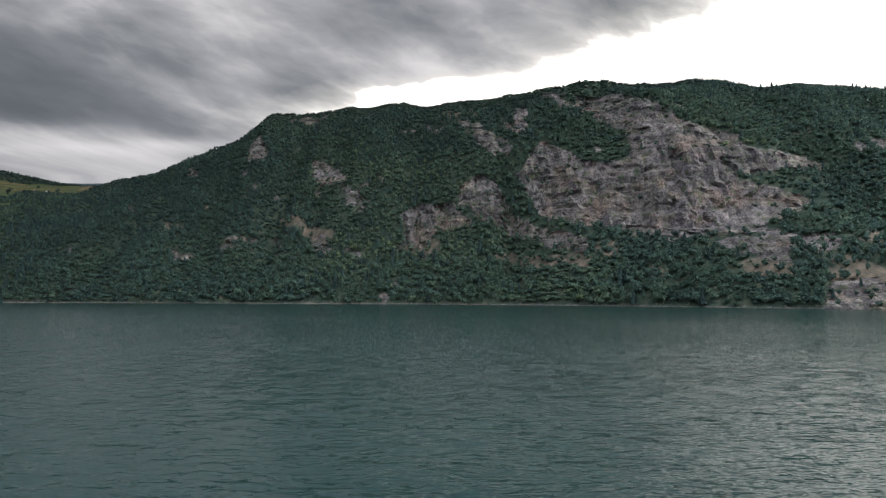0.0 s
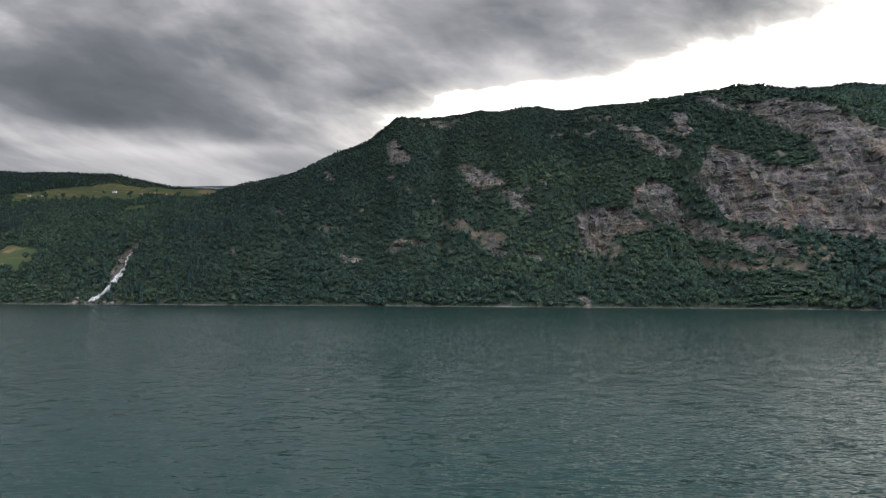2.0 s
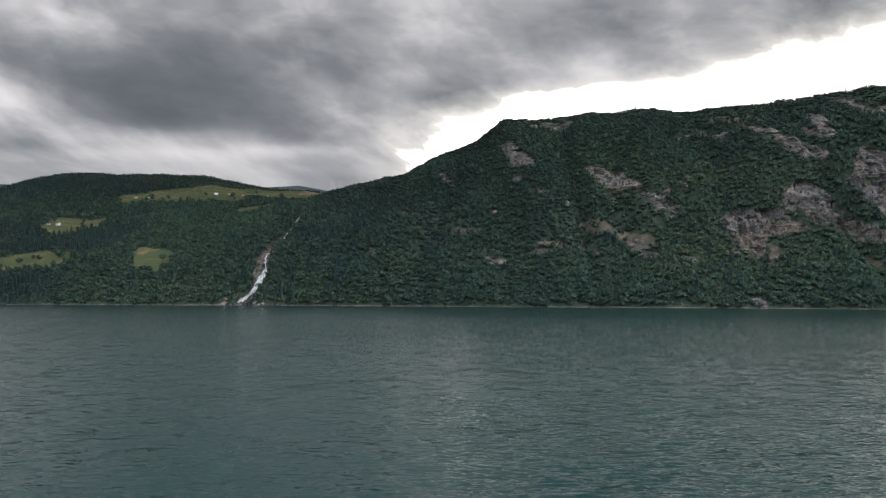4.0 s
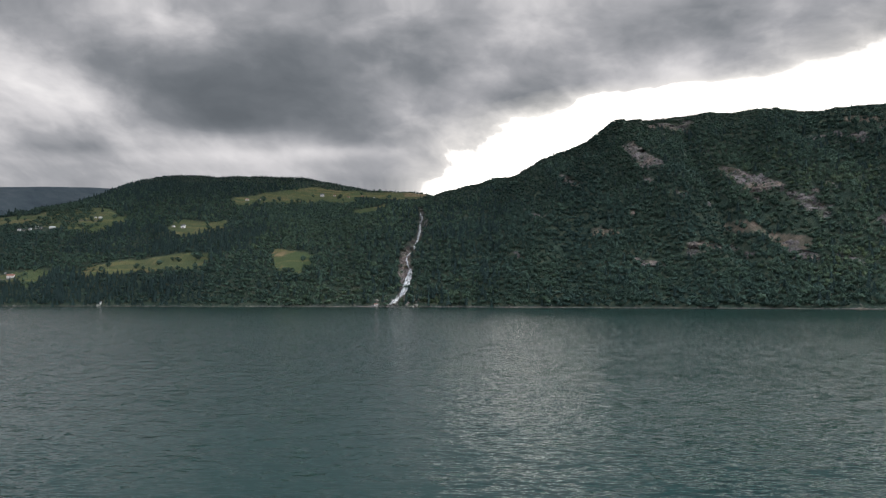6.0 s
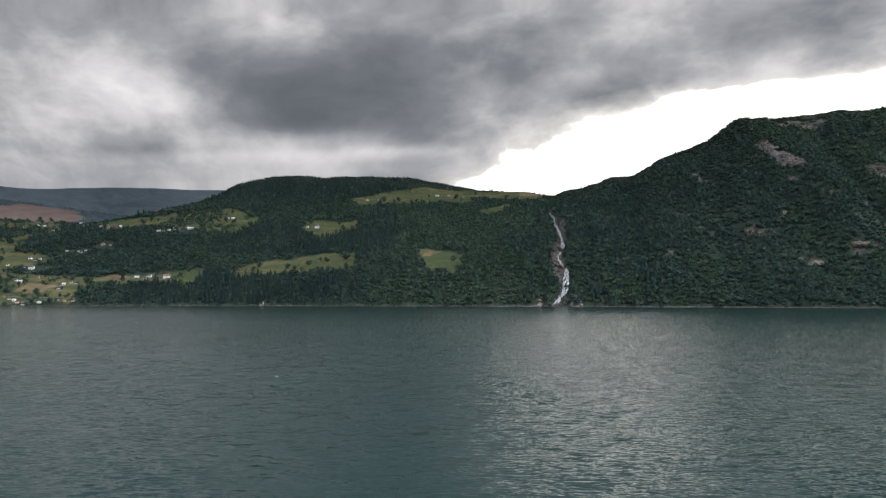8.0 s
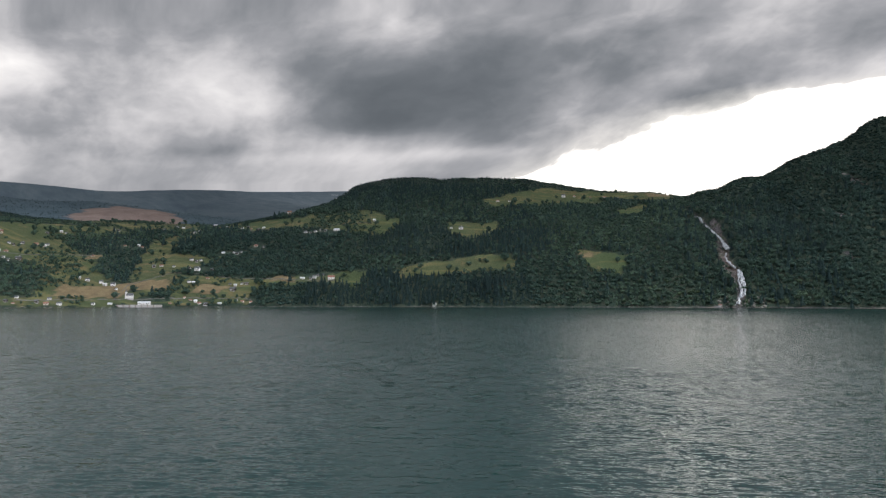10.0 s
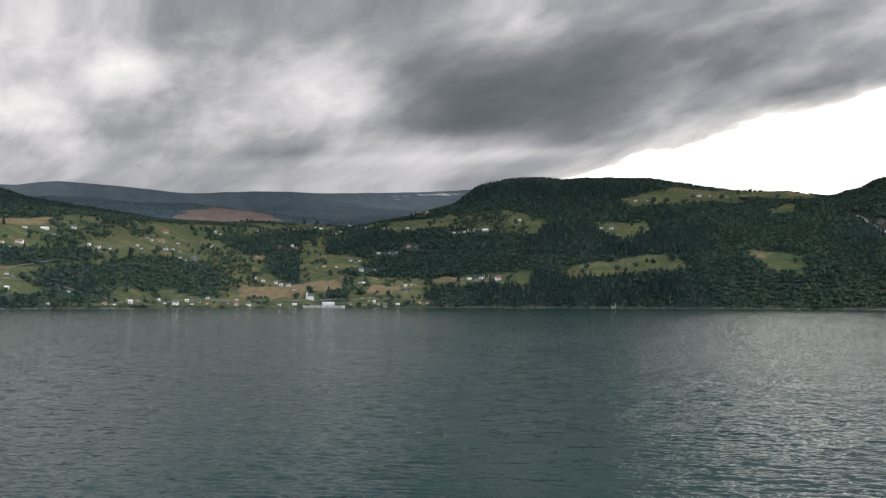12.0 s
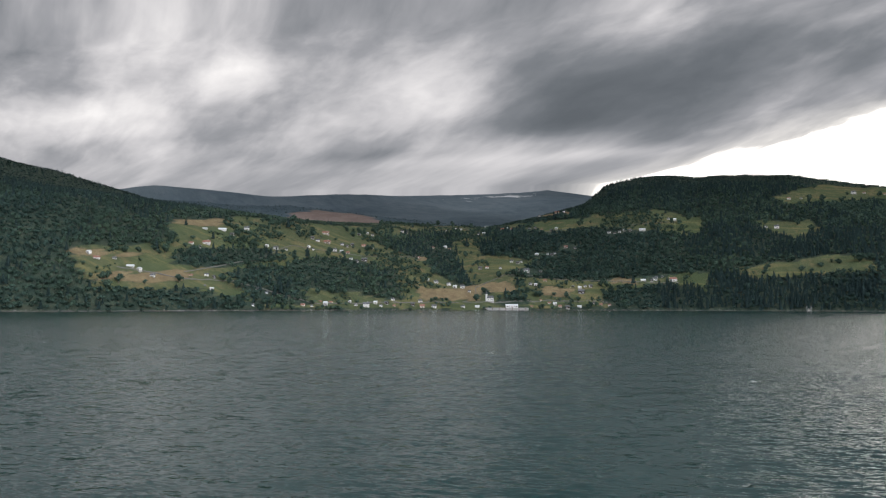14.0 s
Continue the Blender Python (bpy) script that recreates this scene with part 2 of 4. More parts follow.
WOODS = [
    [(-628, 275), (-622, 297), (-605, 315), (-587, 314), (-576, 287), (-593, 279), (-610, 268), (-621, 246), (-630, 259)],
    [(-617, 363), (-591, 414), (-572, 391), (-552, 327), (-539, 313), (-560, 319), (-575, 338), (-600, 350)],
    [(-665, 243), (-662, 260), (-641, 288), (-633, 278), (-648, 248), (-659, 237)],
    [(-643, 250), (-631, 272), (-619, 253), (-611, 264), (-605, 255), (-624, 237), (-634, 243)],
]
COPSES = [
    [(-559, 395), (-519, 400), (-486, 393), (-427, 392), (-433, 362), (-491, 348), (-526, 354), (-518, 371), (-552, 369)],
    [(-554, 437), (-506, 405), (-489, 411), (-442, 397), (-474, 384), (-505, 390), (-546, 400)],
    [(-489, 331), (-454, 349), (-437, 342), (-439, 328), (-481, 320)],
    [(-536, 311), (-527, 324), (-520, 310), (-533, 303)],
    [(-680, 197), (-659, 209), (-647, 226), (-628, 240), (-624, 233), (-671, 187)],
]


def within(shapes, x, y, wander=2.2):
    """Whether each point lies inside one of the outlines, whose edges wander a little."""
    px, py = x + wander * waves(x * 0.16, y * 0.16, 31, 2), y + wander * waves(x * 0.16, y * 0.16, 32, 2)
    out = np.zeros(x.shape, bool)
    for s in shapes:
        ins = np.zeros(x.shape, bool)
        for (x0, y0), (x1, y1) in zip(s, s[1:] + s[:1]):
            if y0 != y1:
                ins ^= ((y0 > py) != (y1 > py)) & (px < (x1 - x0) * (py - y0) / (y1 - y0) + x0)
        out |= ins
    return out


# the stream's bed, from the lip of the fall to the shore
FALL = [(-241.0, 431.0), (-239.4, 419.0), (-240.2, 408.0), (-239.1, 396.0), (-238.8, 378.5), (-239.6, 365.0), (-242.7, 359.5), (-243.6, 356.0), (-242.5, 351.0), (-240.8, 346.4), (-241.1, 342.0), (-242.6, 336.4),
        (-244.6, 332.5), (-245.7, 330.3), (-248.4, 326.5)]
fall_y = np.array([p[1] for p in FALL][::-1])
fall_x = np.array([p[0] for p in FALL][::-1])


def bed(x, y):
    """Metres aside from the stream."""
    return np.where((y < 440) & (y > 320), np.abs(x - np.interp(y, fall_y, fall_x)), 99.0)


def open_ground(x, y):
    """0: forest, 1: meadow, 2: dry hayfield."""
    m = (within(MEADOWS + PASTURES, x, y) | within(PASTURES, x, y + 4.5)) & ~within(WOODS + COPSES, x, y)
    return np.where(within(HAYFIELDS, x, y), 2, np.where(m, 1, 0))


# ------------------------------------------------------------------ materials
def ground_material():
    k = Mat("hillside_ground", 0.95, 0.1)
    p = k.place()
    n1, n2, n3 = k.noise(p, 0.02, 4), k.noise(p, 0.25, 6), k.noise(p, 2.2, 4)
    forest = k.ramp(k.math("MULTIPLY_ADD", k.math("SUBTRACT", n3, 0.5), 0.8, n2), (0.38, (0.012, 0.023, 0.018)), (0.5, (0.021, 0.035, 0.025)), (0.64, (0.038, 0.046, 0.031)))
    grass = k.ramp(n2, (0.25, (0.034, 0.045, 0.024)), (0.5, (0.052, 0.062, 0.03)), (0.75, (0.084, 0.082, 0.044)))
    grass = k.mix(k.ramp(n1, (0.35, 0.1), (0.6, 0.9)), grass, k.ramp(n3, (0.3, (0.03, 0.048, 0.022)), (0.7, (0.054, 0.073, 0.032))))
    bands = k.ramp(k.noise(k.place((0.025, 0.185, 0.084)), 1.0, 4), (0.51, 0.0), (0.63, 0.5))
    grass = k.mix(bands, grass, k.ramp(n3, (0.3, (0.092, 0.088, 0.035)), (0.7, (0.16, 0.139, 0.059))))
    worn = k.ramp(k.noise(p, 0.09, 6, 0.7), (0.53, 0.0), (0.64, 0.6))
    grass = k.mix(worn, grass, k.ramp(n3, (0.3, (0.059, 0.055, 0.027)), (0.5, (0.126, 0.097, 0.049)), (0.7, (0.193, 0.151, 0.08))))
    hay = k.ramp(k.math("ADD", k.math("MULTIPLY", n2, 0.6), k.math("MULTIPLY", n3, 0.4)), (0.3, (0.071, 0.059, 0.035)), (0.5, (0.126, 0.097, 0.055)), (0.7, (0.181, 0.147, 0.084)))
    layers = k.noise(k.place((0.035, 0.035, 0.3)), 1.0, 7, 0.62)
    cracks = k.noise(k.place((0.26, 0.14, 0.045)), 1.0, 7, 0.66)
    fine = k.noise(p, 1.4, 6, 0.7)
    vor = k.node("ShaderNodeTexVoronoi", Scale=1.0)
    vor.feature = "DISTANCE_TO_EDGE"
    bent = k.node("ShaderNodeVectorMath")
    bent.operation = "MULTIPLY_ADD"
    wob = k.node("ShaderNodeTexNoise", Scale=0.3, Detail=4.0)
    k.link(p, wob.inputs["Vector"])
    k.link(wob.outputs["Color"], bent.inputs[0])
    bent.inputs[1].default_value = (2.2, 2.2, 2.2)
    k.link(k.place((0.17, 0.1, 0.13)), bent.inputs[2])
    k.link(bent.outputs[0], vor.inputs["Vector"])
    joint = k.ramp(vor.outputs["Distance"], (0.0, 0.4), (0.05, 1.0))
    mixed = k.math("ADD", k.math("ADD", k.math("MULTIPLY", layers, 0.33), k.math("MULTIPLY", cracks, 0.37)), k.math("MULTIPLY", fine, 0.30))
    rock = k.ramp(mixed, (0.41, (0.016, 0.016, 0.018)), (0.455, (0.045, 0.043, 0.044)), (0.515, (0.092, 0.087, 0.083)), (0.575, (0.15, 0.139, 0.123)), (0.65, (0.28, 0.25, 0.2)))
    sombre = k.ramp(k.noise(k.place((0.035, 0.03, 0.05)), 1.0, 4), (0.44, 0.75), (0.58, 0.0))
    rock = k.mix(sombre, rock, k.ramp(mixed, (0.38, (0.04, 0.038, 0.042)), (0.6, (0.2, 0.185, 0.185))))
    rust = k.ramp(k.noise(p, 0.07, 5), (0.5, 0.0), (0.64, 0.45))
    rock = k.mix(rust, rock, k.ramp(mixed, (0.38, (0.06, 0.04, 0.03)), (0.6, (0.25, 0.175, 0.12))))
    streak = k.ramp(k.noise(k.place((0.5, 0.2, 0.03)), 1.0, 4), (0.52, 0.0), (0.64, 0.65))
    rock = k.mix(streak, rock, (0.06, 0.055, 0.065))
    rock = k.mix(1.0, rock, joint, "MULTIPLY")
    # thin dark cracks between blocks, and pale fresh breaks along the beds
    seam = k.node("ShaderNodeTexVoronoi", Scale=1.0)
    seam.feature = "DISTANCE_TO_EDGE"
    kink = k.node("ShaderNodeVectorMath")
    kink.operation = "MULTIPLY_ADD"
    k.link(wob.outputs["Color"], kink.inputs[0])
    kink.inputs[1].default_value = (3.0, 3.0, 1.5)
    k.link(k.place((0.42, 0.2, 0.3)), kink.inputs[2])
    k.link(kink.outputs[0], seam.inputs["Vector"])
    rock = k.mix(1.0, rock, k.ramp(seam.outputs["Distance"], (0.0, 0.35), (0.07, 1.0)), "MULTIPLY")
    bed_line = k.ramp(k.noise(k.place((0.09, 0.05, 0.6)), 1.0, 5, 0.65), (0.58, 0.0), (0.66, 0.28))
    rock = k.mix(bed_line, rock, (0.3, 0.27, 0.22))
    moss = k.ramp(k.noise(p, 0.3, 5, 0.7), (0.54, 0.0), (0.64, 0.9))
    rock = k.mix(moss, rock, (0.04, 0.055, 0.026))
    edge = k.noise(p, 0.8, 4)

    def mask(name, soft=0.25):
        a = k.math("ADD", k.attribute(name), k.math("MULTIPLY", k.math("SUBTRACT", edge, 0.5), 0.8))
        return k.ramp(a, (0.5 - soft, 0.0), (0.5 + soft, 1.0))

    c = k.mix(mask("meadow"), forest, grass)
    c = k.mix(mask("hay"), c, hay)
    c = k.mix(mask("scree"), c, k.ramp(n2, (0.3, (0.036, 0.042, 0.03)), (0.5, (0.068, 0.06, 0.046)), (0.7, (0.135, 0.108, 0.088))))
    c = k.mix(mask("rock", 0.12), c, rock)
    k.colour(c)
    height = k.math("ADD", k.math("MULTIPLY", mixed, k.attribute("rock")), k.math("MULTIPLY", n3, 0.25))
    k.bump(height, 2.2, 1.0)
    return k.m


def foliage(name, tones, patch, scale=0.03):
    """Leaves: each plant its own tone, each clump a little off it, over larger drifts of another green."""
    k = Mat(name, 0.85, 0.12)
    g = k.node("ShaderNodeNewGeometry")
    mixed = k.math("MULTIPLY_ADD", g.outputs["Random Per Island"], 0.16, k.math("MULTIPLY", k.attribute("tone"), 0.84))
    own = k.ramp(mixed, *[(i / (len(tones) - 1), t) for i, t in enumerate(tones)])
    drift = k.ramp(k.noise(k.place(), scale, 4), (0.42, 0.0), (0.62, 0.6))
    shade = k.mix(drift, own, k.mix(mixed, tuple(0.6 * v for v in patch), patch))
    k.colour(shade)
    thin, both = k.node("ShaderNodeBsdfTranslucent"), k.node("ShaderNodeMixShader", Fac=0.4)
    k.link(shade, thin.inputs[0])
    k.link(k.b.outputs[0], both.inputs[1])
    k.link(thin.outputs[0], both.inputs[2])
    k.link(both.outputs[0], k.t.nodes["Material Output"].inputs[0])
    return k.m


GROUND = ground_material()
# greens shifted towards blue: the haze over the woods is painted into them
LEAF = foliage("hazed_broad_leaves", [(0.026, 0.05, 0.046), (0.037, 0.067, 0.056), (0.053, 0.086, 0.061), (0.092, 0.123, 0.066)], (0.05, 0.085, 0.06))
NEEDLE = foliage("hazed_spruce_needles", [(0.017, 0.032, 0.032), (0.023, 0.043, 0.041), (0.031, 0.054, 0.048)], (0.024, 0.046, 0.043))
BARK = plain("bark", (0.12, 0.1, 0.085), 0.9, 0.4, 3)
STONE = plain("shore_stone", (0.13, 0.122, 0.11), 0.85, 0.45, 0.9)
CONCRETE = plain("concrete", (0.24, 0.235, 0.225), 0.9, 0.2, 0.7)
WHITE = plain("white_boards", (0.42, 0.415, 0.4), 0.6, 0.1, 1.5)
OCHRE = plain("ochre_boards", (0.24, 0.19, 0.14), 0.7, 0.25, 1.5)
REDWALL = plain("red_boards", (0.24, 0.06, 0.045), 0.7, 0.25, 1.5)
DARKWALL = plain("tarred_boards", (0.045, 0.04, 0.038), 0.7, 0.3, 1.5)
SLATE = plain("slate_roof", (0.075, 0.078, 0.085), 0.7, 0.3, 2.5)
TILE = plain("red_tile_roof", (0.17, 0.085, 0.065), 0.75, 0.25, 2.5)
METAL = plain("pale_sheet_roof", (0.42, 0.44, 0.46), 0.5, 0.15, 2.0, 0.4)
PANE = plain("dark_window", (0.03, 0.035, 0.04), 0.15, 0.3, 2.0, 0.6)
DOOR = plain("door_paint", (0.1, 0.07, 0.05), 0.6, 0.2, 2.0)
TRIM = plain("white_trim", (0.75, 0.74, 0.72), 0.6, 0.05, 2.0)
TARMAC = plain("road_gravel", (0.09, 0.088, 0.08), 0.95, 0.2, 0.8)


def lake_material():
    """Dark green water; its wavelets lean the surface at every scale, less so in the lee of the shore."""
    k = Mat("fjord_water", 0.08, 0.5)
    k.b.inputs["IOR"].default_value = 1.33
    n = k.noise(k.place((1, 1, 1)), 0.012, 3)
    k.colour(k.ramp(n, (0.35, (0.003, 0.0155, 0.0144)), (0.65, (0.0044, 0.018, 0.0165))))
    gust = k.ramp(k.noise(k.place((0.012, 0.03, 1)), 1.0, 3), (0.35, 0.7), (0.65, 1.1))
    calm = k.math("MULTIPLY", gust, k.math("SUBTRACT", 1.0, k.math("MULTIPLY", k.attribute("lee"), 0.85)))

    def lean(scale, amount):
        t = k.node("ShaderNodeTexNoise", Scale=1.0, Detail=2.0, Roughness=0.55)
        k.put(k.place(scale), t.inputs["Vector"])
        v = k.node("ShaderNodeVectorMath")
        v.operation = "MULTIPLY_ADD"
        k.link(t.outputs["Color"], v.inputs[0])
        v.inputs[1].default_value = (amount * 0.8, amount, 0)
        v.inputs[2].default_value = (-0.5 * amount * 0.8, -0.56 * amount, 0)
        return v.outputs[0]

    total = k.node("ShaderNodeVectorMath")
    total.operation = "ADD"
    k.link(lean((1.8, 4.2, 1), 0.5), total.inputs[0])
    k.link(lean((5.5, 10.0, 1), 0.5), total.inputs[1])
    broad = k.node("ShaderNodeVectorMath")
    broad.operation = "ADD"
    k.link(total.outputs[0], broad.inputs[0])
    k.link(lean((1.0, 1.1, 1), 0.38), broad.inputs[1])
    scaled = k.node("ShaderNodeVectorMath")
    scaled.operation = "SCALE"
    k.link(broad.outputs[0], scaled.inputs[0])
    k.put(calm, scaled.inputs["Scale"])
    up = k.node("ShaderNodeVectorMath")
    up.operation = "ADD"
    k.link(scaled.outputs[0], up.inputs[0])
    up.inputs[1].default_value = (0, 0, 1)
    unit = k.node("ShaderNodeVectorMath")
    unit.operation = "NORMALIZE"
    k.link(up.outputs[0], unit.inputs[0])
    swell = k.noise(k.place((1.4, 3.4, 1)), 1.0, 3, 0.5)
    chop = k.noise(k.place((3.2, 6.5, 1)), 1.0, 2, 0.5)
    k.bump(k.math("MULTIPLY_ADD", chop, 0.35, swell), 0.042, 1.0)
    bump = k.b.inputs["Normal"].links[0].from_node
    k.link(unit.outputs[0], bump.inputs["Normal"])
    return k.m


def cloud_material():
    """The underside of the cloud: grey rolls with a bright opening; its boosted glow overhead, out of view, lights the
    land.
    """
    k = Mat("overcast_cloud")
    k.t.nodes.remove(k.b)
    warp = k.node("ShaderNodeTexNoise", Scale=0.004, Detail=3.0)
    at = k.node("ShaderNodeAttribute")
    at.attribute_name = "roll"
    p = at.outputs["Vector"]
    k.link(p, warp.inputs["Vector"])
    add = k.node("ShaderNodeVectorMath")
    add.operation = "MULTIPLY_ADD"
    k.link(warp.outputs["Color"], add.inputs[0])
    add.inputs[1].default_value = (70, 45, 0)
    k.link(p, add.inputs[2])
    curl, more = k.node("ShaderNodeTexNoise", Scale=0.011, Detail=3.0), k.node("ShaderNodeVectorMath")
    more.operation = "MULTIPLY_ADD"
    k.link(p, curl.inputs["Vector"])
    k.link(curl.outputs["Color"], more.inputs[0])
    more.inputs[1].default_value = (38, 30, 0)
    k.link(add.outputs[0], more.inputs[2])
    q = more.outputs[0]
    big, mid, fine = k.noise(q, 0.0034, 2, 0.45), k.noise(q, 0.0085, 5, 0.5), k.noise(q, 0.028, 5, 0.55)
    roll = k.math("ADD", k.math("ADD", k.math("MULTIPLY", big, 0.40), k.math("MULTIPLY", mid, 0.49)), k.math("MULTIPLY", fine, 0.11))
    tone = k.math("ADD", k.math("MULTIPLY_ADD", k.math("SUBTRACT", roll, 0.5), k.attribute("swing"), 0.5), k.attribute("tone"))
    grey = k.ramp(tone, (0.20, (0.12, 0.134, 0.151)), (0.30, (0.152, 0.167, 0.186)), (0.40, (0.217, 0.23, 0.252)), (0.50, (0.362, 0.366, 0.39)), (0.62, (0.66, 0.645, 0.66)), (0.76, (1.0, 0.97, 0.96)))
    torn = k.math("ADD", k.attribute("gap"), k.math("MULTIPLY", k.math("SUBTRACT", k.math("ADD", k.math("MULTIPLY", mid, 0.65), k.math("MULTIPLY", fine, 0.35)), 0.5), 1.9))
    hole = k.ramp(torn, (0.1, 0.0), (0.45, 0.14), (0.7, 0.38), (0.98, 1.0))
    bright = k.ramp(mid, (0.36, (1.75, 1.67, 1.56)), (0.66, (0.97, 0.93, 0.90)))
    em = k.node("ShaderNodeEmission")
    core = k.math("MULTIPLY_ADD", k.ramp(torn, (0.82, 0.0), (1.0, 1.0)), k.math("MULTIPLY", k.attribute("thin"), 1.1), 0.74)
    bright = k.mix(1.0, bright, core, "MULTIPLY")
    overhead = k.mix(k.ramp(k.math("MULTIPLY", k.math("SUBTRACT", k.attribute("zenith_boost"), 1.0), 0.5), (0.0, 0.0), (1.0, 1.0)), (1, 1, 1), (0.95, 1.0, 1.1))
    k.link(k.mix(1.0, k.mix(hole, grey, bright), overhead, "MULTIPLY"), em.inputs[0])
    k.link(k.attribute("zenith_boost"), em.inputs[1])
    k.link(em.outputs[0], k.t.nodes["Material Output"].inputs[0])
    return k.m


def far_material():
    k = Mat("hazed_far_fell", 0.95, 0.1)
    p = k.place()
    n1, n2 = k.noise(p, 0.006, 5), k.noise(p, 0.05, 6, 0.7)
    # fell and woods colours carry painted-in distance haze, as a blue-grey cast
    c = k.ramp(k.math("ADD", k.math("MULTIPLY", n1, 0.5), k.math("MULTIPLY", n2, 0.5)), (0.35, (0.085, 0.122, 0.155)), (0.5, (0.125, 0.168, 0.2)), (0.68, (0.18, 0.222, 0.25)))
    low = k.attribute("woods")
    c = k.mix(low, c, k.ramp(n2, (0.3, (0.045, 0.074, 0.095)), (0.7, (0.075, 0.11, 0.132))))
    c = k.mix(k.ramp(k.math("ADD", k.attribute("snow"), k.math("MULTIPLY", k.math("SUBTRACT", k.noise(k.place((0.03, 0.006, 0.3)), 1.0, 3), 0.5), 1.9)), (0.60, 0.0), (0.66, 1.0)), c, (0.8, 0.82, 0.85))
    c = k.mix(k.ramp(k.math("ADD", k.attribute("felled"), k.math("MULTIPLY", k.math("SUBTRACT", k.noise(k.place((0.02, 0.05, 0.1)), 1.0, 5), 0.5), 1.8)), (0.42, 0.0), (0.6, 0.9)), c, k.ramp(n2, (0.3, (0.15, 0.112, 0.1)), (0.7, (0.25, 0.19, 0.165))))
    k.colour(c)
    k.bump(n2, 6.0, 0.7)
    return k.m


# ------------------------------------------------------------------ ground, far hills, water and cloud
def sheet(name, xs, ys_of, n, z_of, material, attributes=None, shove=None):
    """A ground mesh: columns over xs, n rows each along ys_of(x, v)."""
    X, V = np.meshgrid(xs, np.linspace(0, 1, n), indexing="ij")
    Y = ys_of(X, V)
    Z = z_of(X, Y)
    marks = attributes(X, Y, Z) if attributes else {}
    if shove:
        Y = Y + shove(X, Y, Z, marks)
    i = (np.arange(len(xs) - 1)[:, None] * n + np.arange(n - 1)[None, :]).ravel()
    me = bpy.data.meshes.new(name)
    me.from_pydata(np.stack([X, Y, Z], -1).reshape(-1, 3).tolist(), [], np.stack([i, i + n, i + n + 1, i + 1], -1).tolist())
    for key, values in marks.items():
        me.attributes.new(key, "FLOAT", "POINT").data.foreach_set("value", np.ascontiguousarray(values.ravel(), dtype=np.float32))
    me.shade_smooth()
    if shove:
        flat = marks["rock"][:-1, :-1].ravel() < 0.5
        me.polygons.foreach_set("use_smooth", flat)
    me.materials.append(material)
    me.update()
    return tagged(new(name, me), kind="structure")


def ground_marks(X, Y, Z):
    o = open_ground(X, Y)
    strip = np.clip(1.0 - (Y - shore(X)) / 1.4, 0, 1) * 0.7
    rock = np.clip(0.5 + 2.5 * rocky(X, Z), 0, 1)
    rock = np.maximum(np.maximum(rock, strip), np.clip(1.1 - bed(X, Y) / 2.4, 0, 1))
    return {"rock": rock, "scree": np.clip(0.5 + 1.5 * bare(X, Z), 0, 1) * (X > -262), "meadow": (o == 1) * 1.0, "hay": (o == 2) * 1.0}


def ledges(X, Y, Z, marks):
    """Steps, ribs and clefts of the bare faces, pushed out of and into the slope."""
    r = np.clip((marks["rock"] - 0.3) / 0.7, 0, 1) * (X > -262) * (Y - shore(X) > 4)
    saw = (Z * 0.13 + 0.8 * waves(X * 0.04, Z * 0.05, 41, 3)) % 1.0
    ribs = np.abs(waves(X * 0.16, Z * 0.05, 42, 3))
    bx, bz = np.floor(X / 3.6 + 0.5 * waves(X * 0.2, Z * 0.2, 44, 2)), np.floor(Z / 7.0 + 0.6 * waves(X * 0.15, Z * 0.2, 45, 2))
    block = np.sin(bx * 127.1 + bz * 311.7) * 43758.5453 % 1.0
    sx, sz = np.floor(X / 1.9 + 0.4 * waves(X * 0.3, Z * 0.3, 46, 2)), np.floor(Z / 3.4 + 0.5 * waves(X * 0.2, Z * 0.3, 47, 2))
    chip = np.sin(sx * 269.5 + sz * 183.3) * 43758.5453 % 1.0
    return r * (-1.9 * saw + 3.2 * ribs + 3.0 * block + 1.9 * chip - 2.0)


def slope_rows(X, V):
    a = shore(X) - 5
    return a + V * (np.interp(X, *LINES[4][0]) + 70 - a)


sheet("mountain_ground", np.concatenate([np.arange(-262, -30, 2.0), np.arange(-30, 170, 1.25), np.arange(170, 560, 3.5)]), slope_rows, 250, land, GROUND, ground_marks, ledges)
sheet("farmland_ground", np.append(np.arange(-1180, -262, 2.6), -262), slope_rows, 150, land, GROUND, ground_marks)

FAR = [(-2200, 900, 260), (-1700, 760, 190), (-1250, 740, 165), (-1111, 760, 148), (-1055, 745, 143), (-1032, 780, 153), (-1010, 850, 159), (-961, 980, 166), (-888, 1083, 183), (-847, 1300, 212),
       (-719, 1600, 257), (-571, 1876, 309), (-453, 1800, 279), (-200, 1700, 200), (400, 1500, 150)]
far_y, far_h = smooth(FAR, 1), smooth(FAR, 2, 9)
HAZED_FELL = far_material()


def far_rows(X, V):
    return 600 + V * 1.2 * (np.interp(X, *far_y) - 600)


def far_height(X, Y):
    u = (Y - 600) / (np.interp(X, *far_y) - 600)
    z = 50 + (np.interp(X, *far_h) - 50) * np.where(u < 1, np.clip(u, 0, 1) ** 1.15, 1 - (u - 1) * 1.5)
    return z + np.clip(u * (1.05 - u) * 4, 0, 1) * (9 * waves(X * 0.011, Y * 0.011, 51, 3) + 2 * waves(X * 0.05, Y * 0.05, 52, 3))


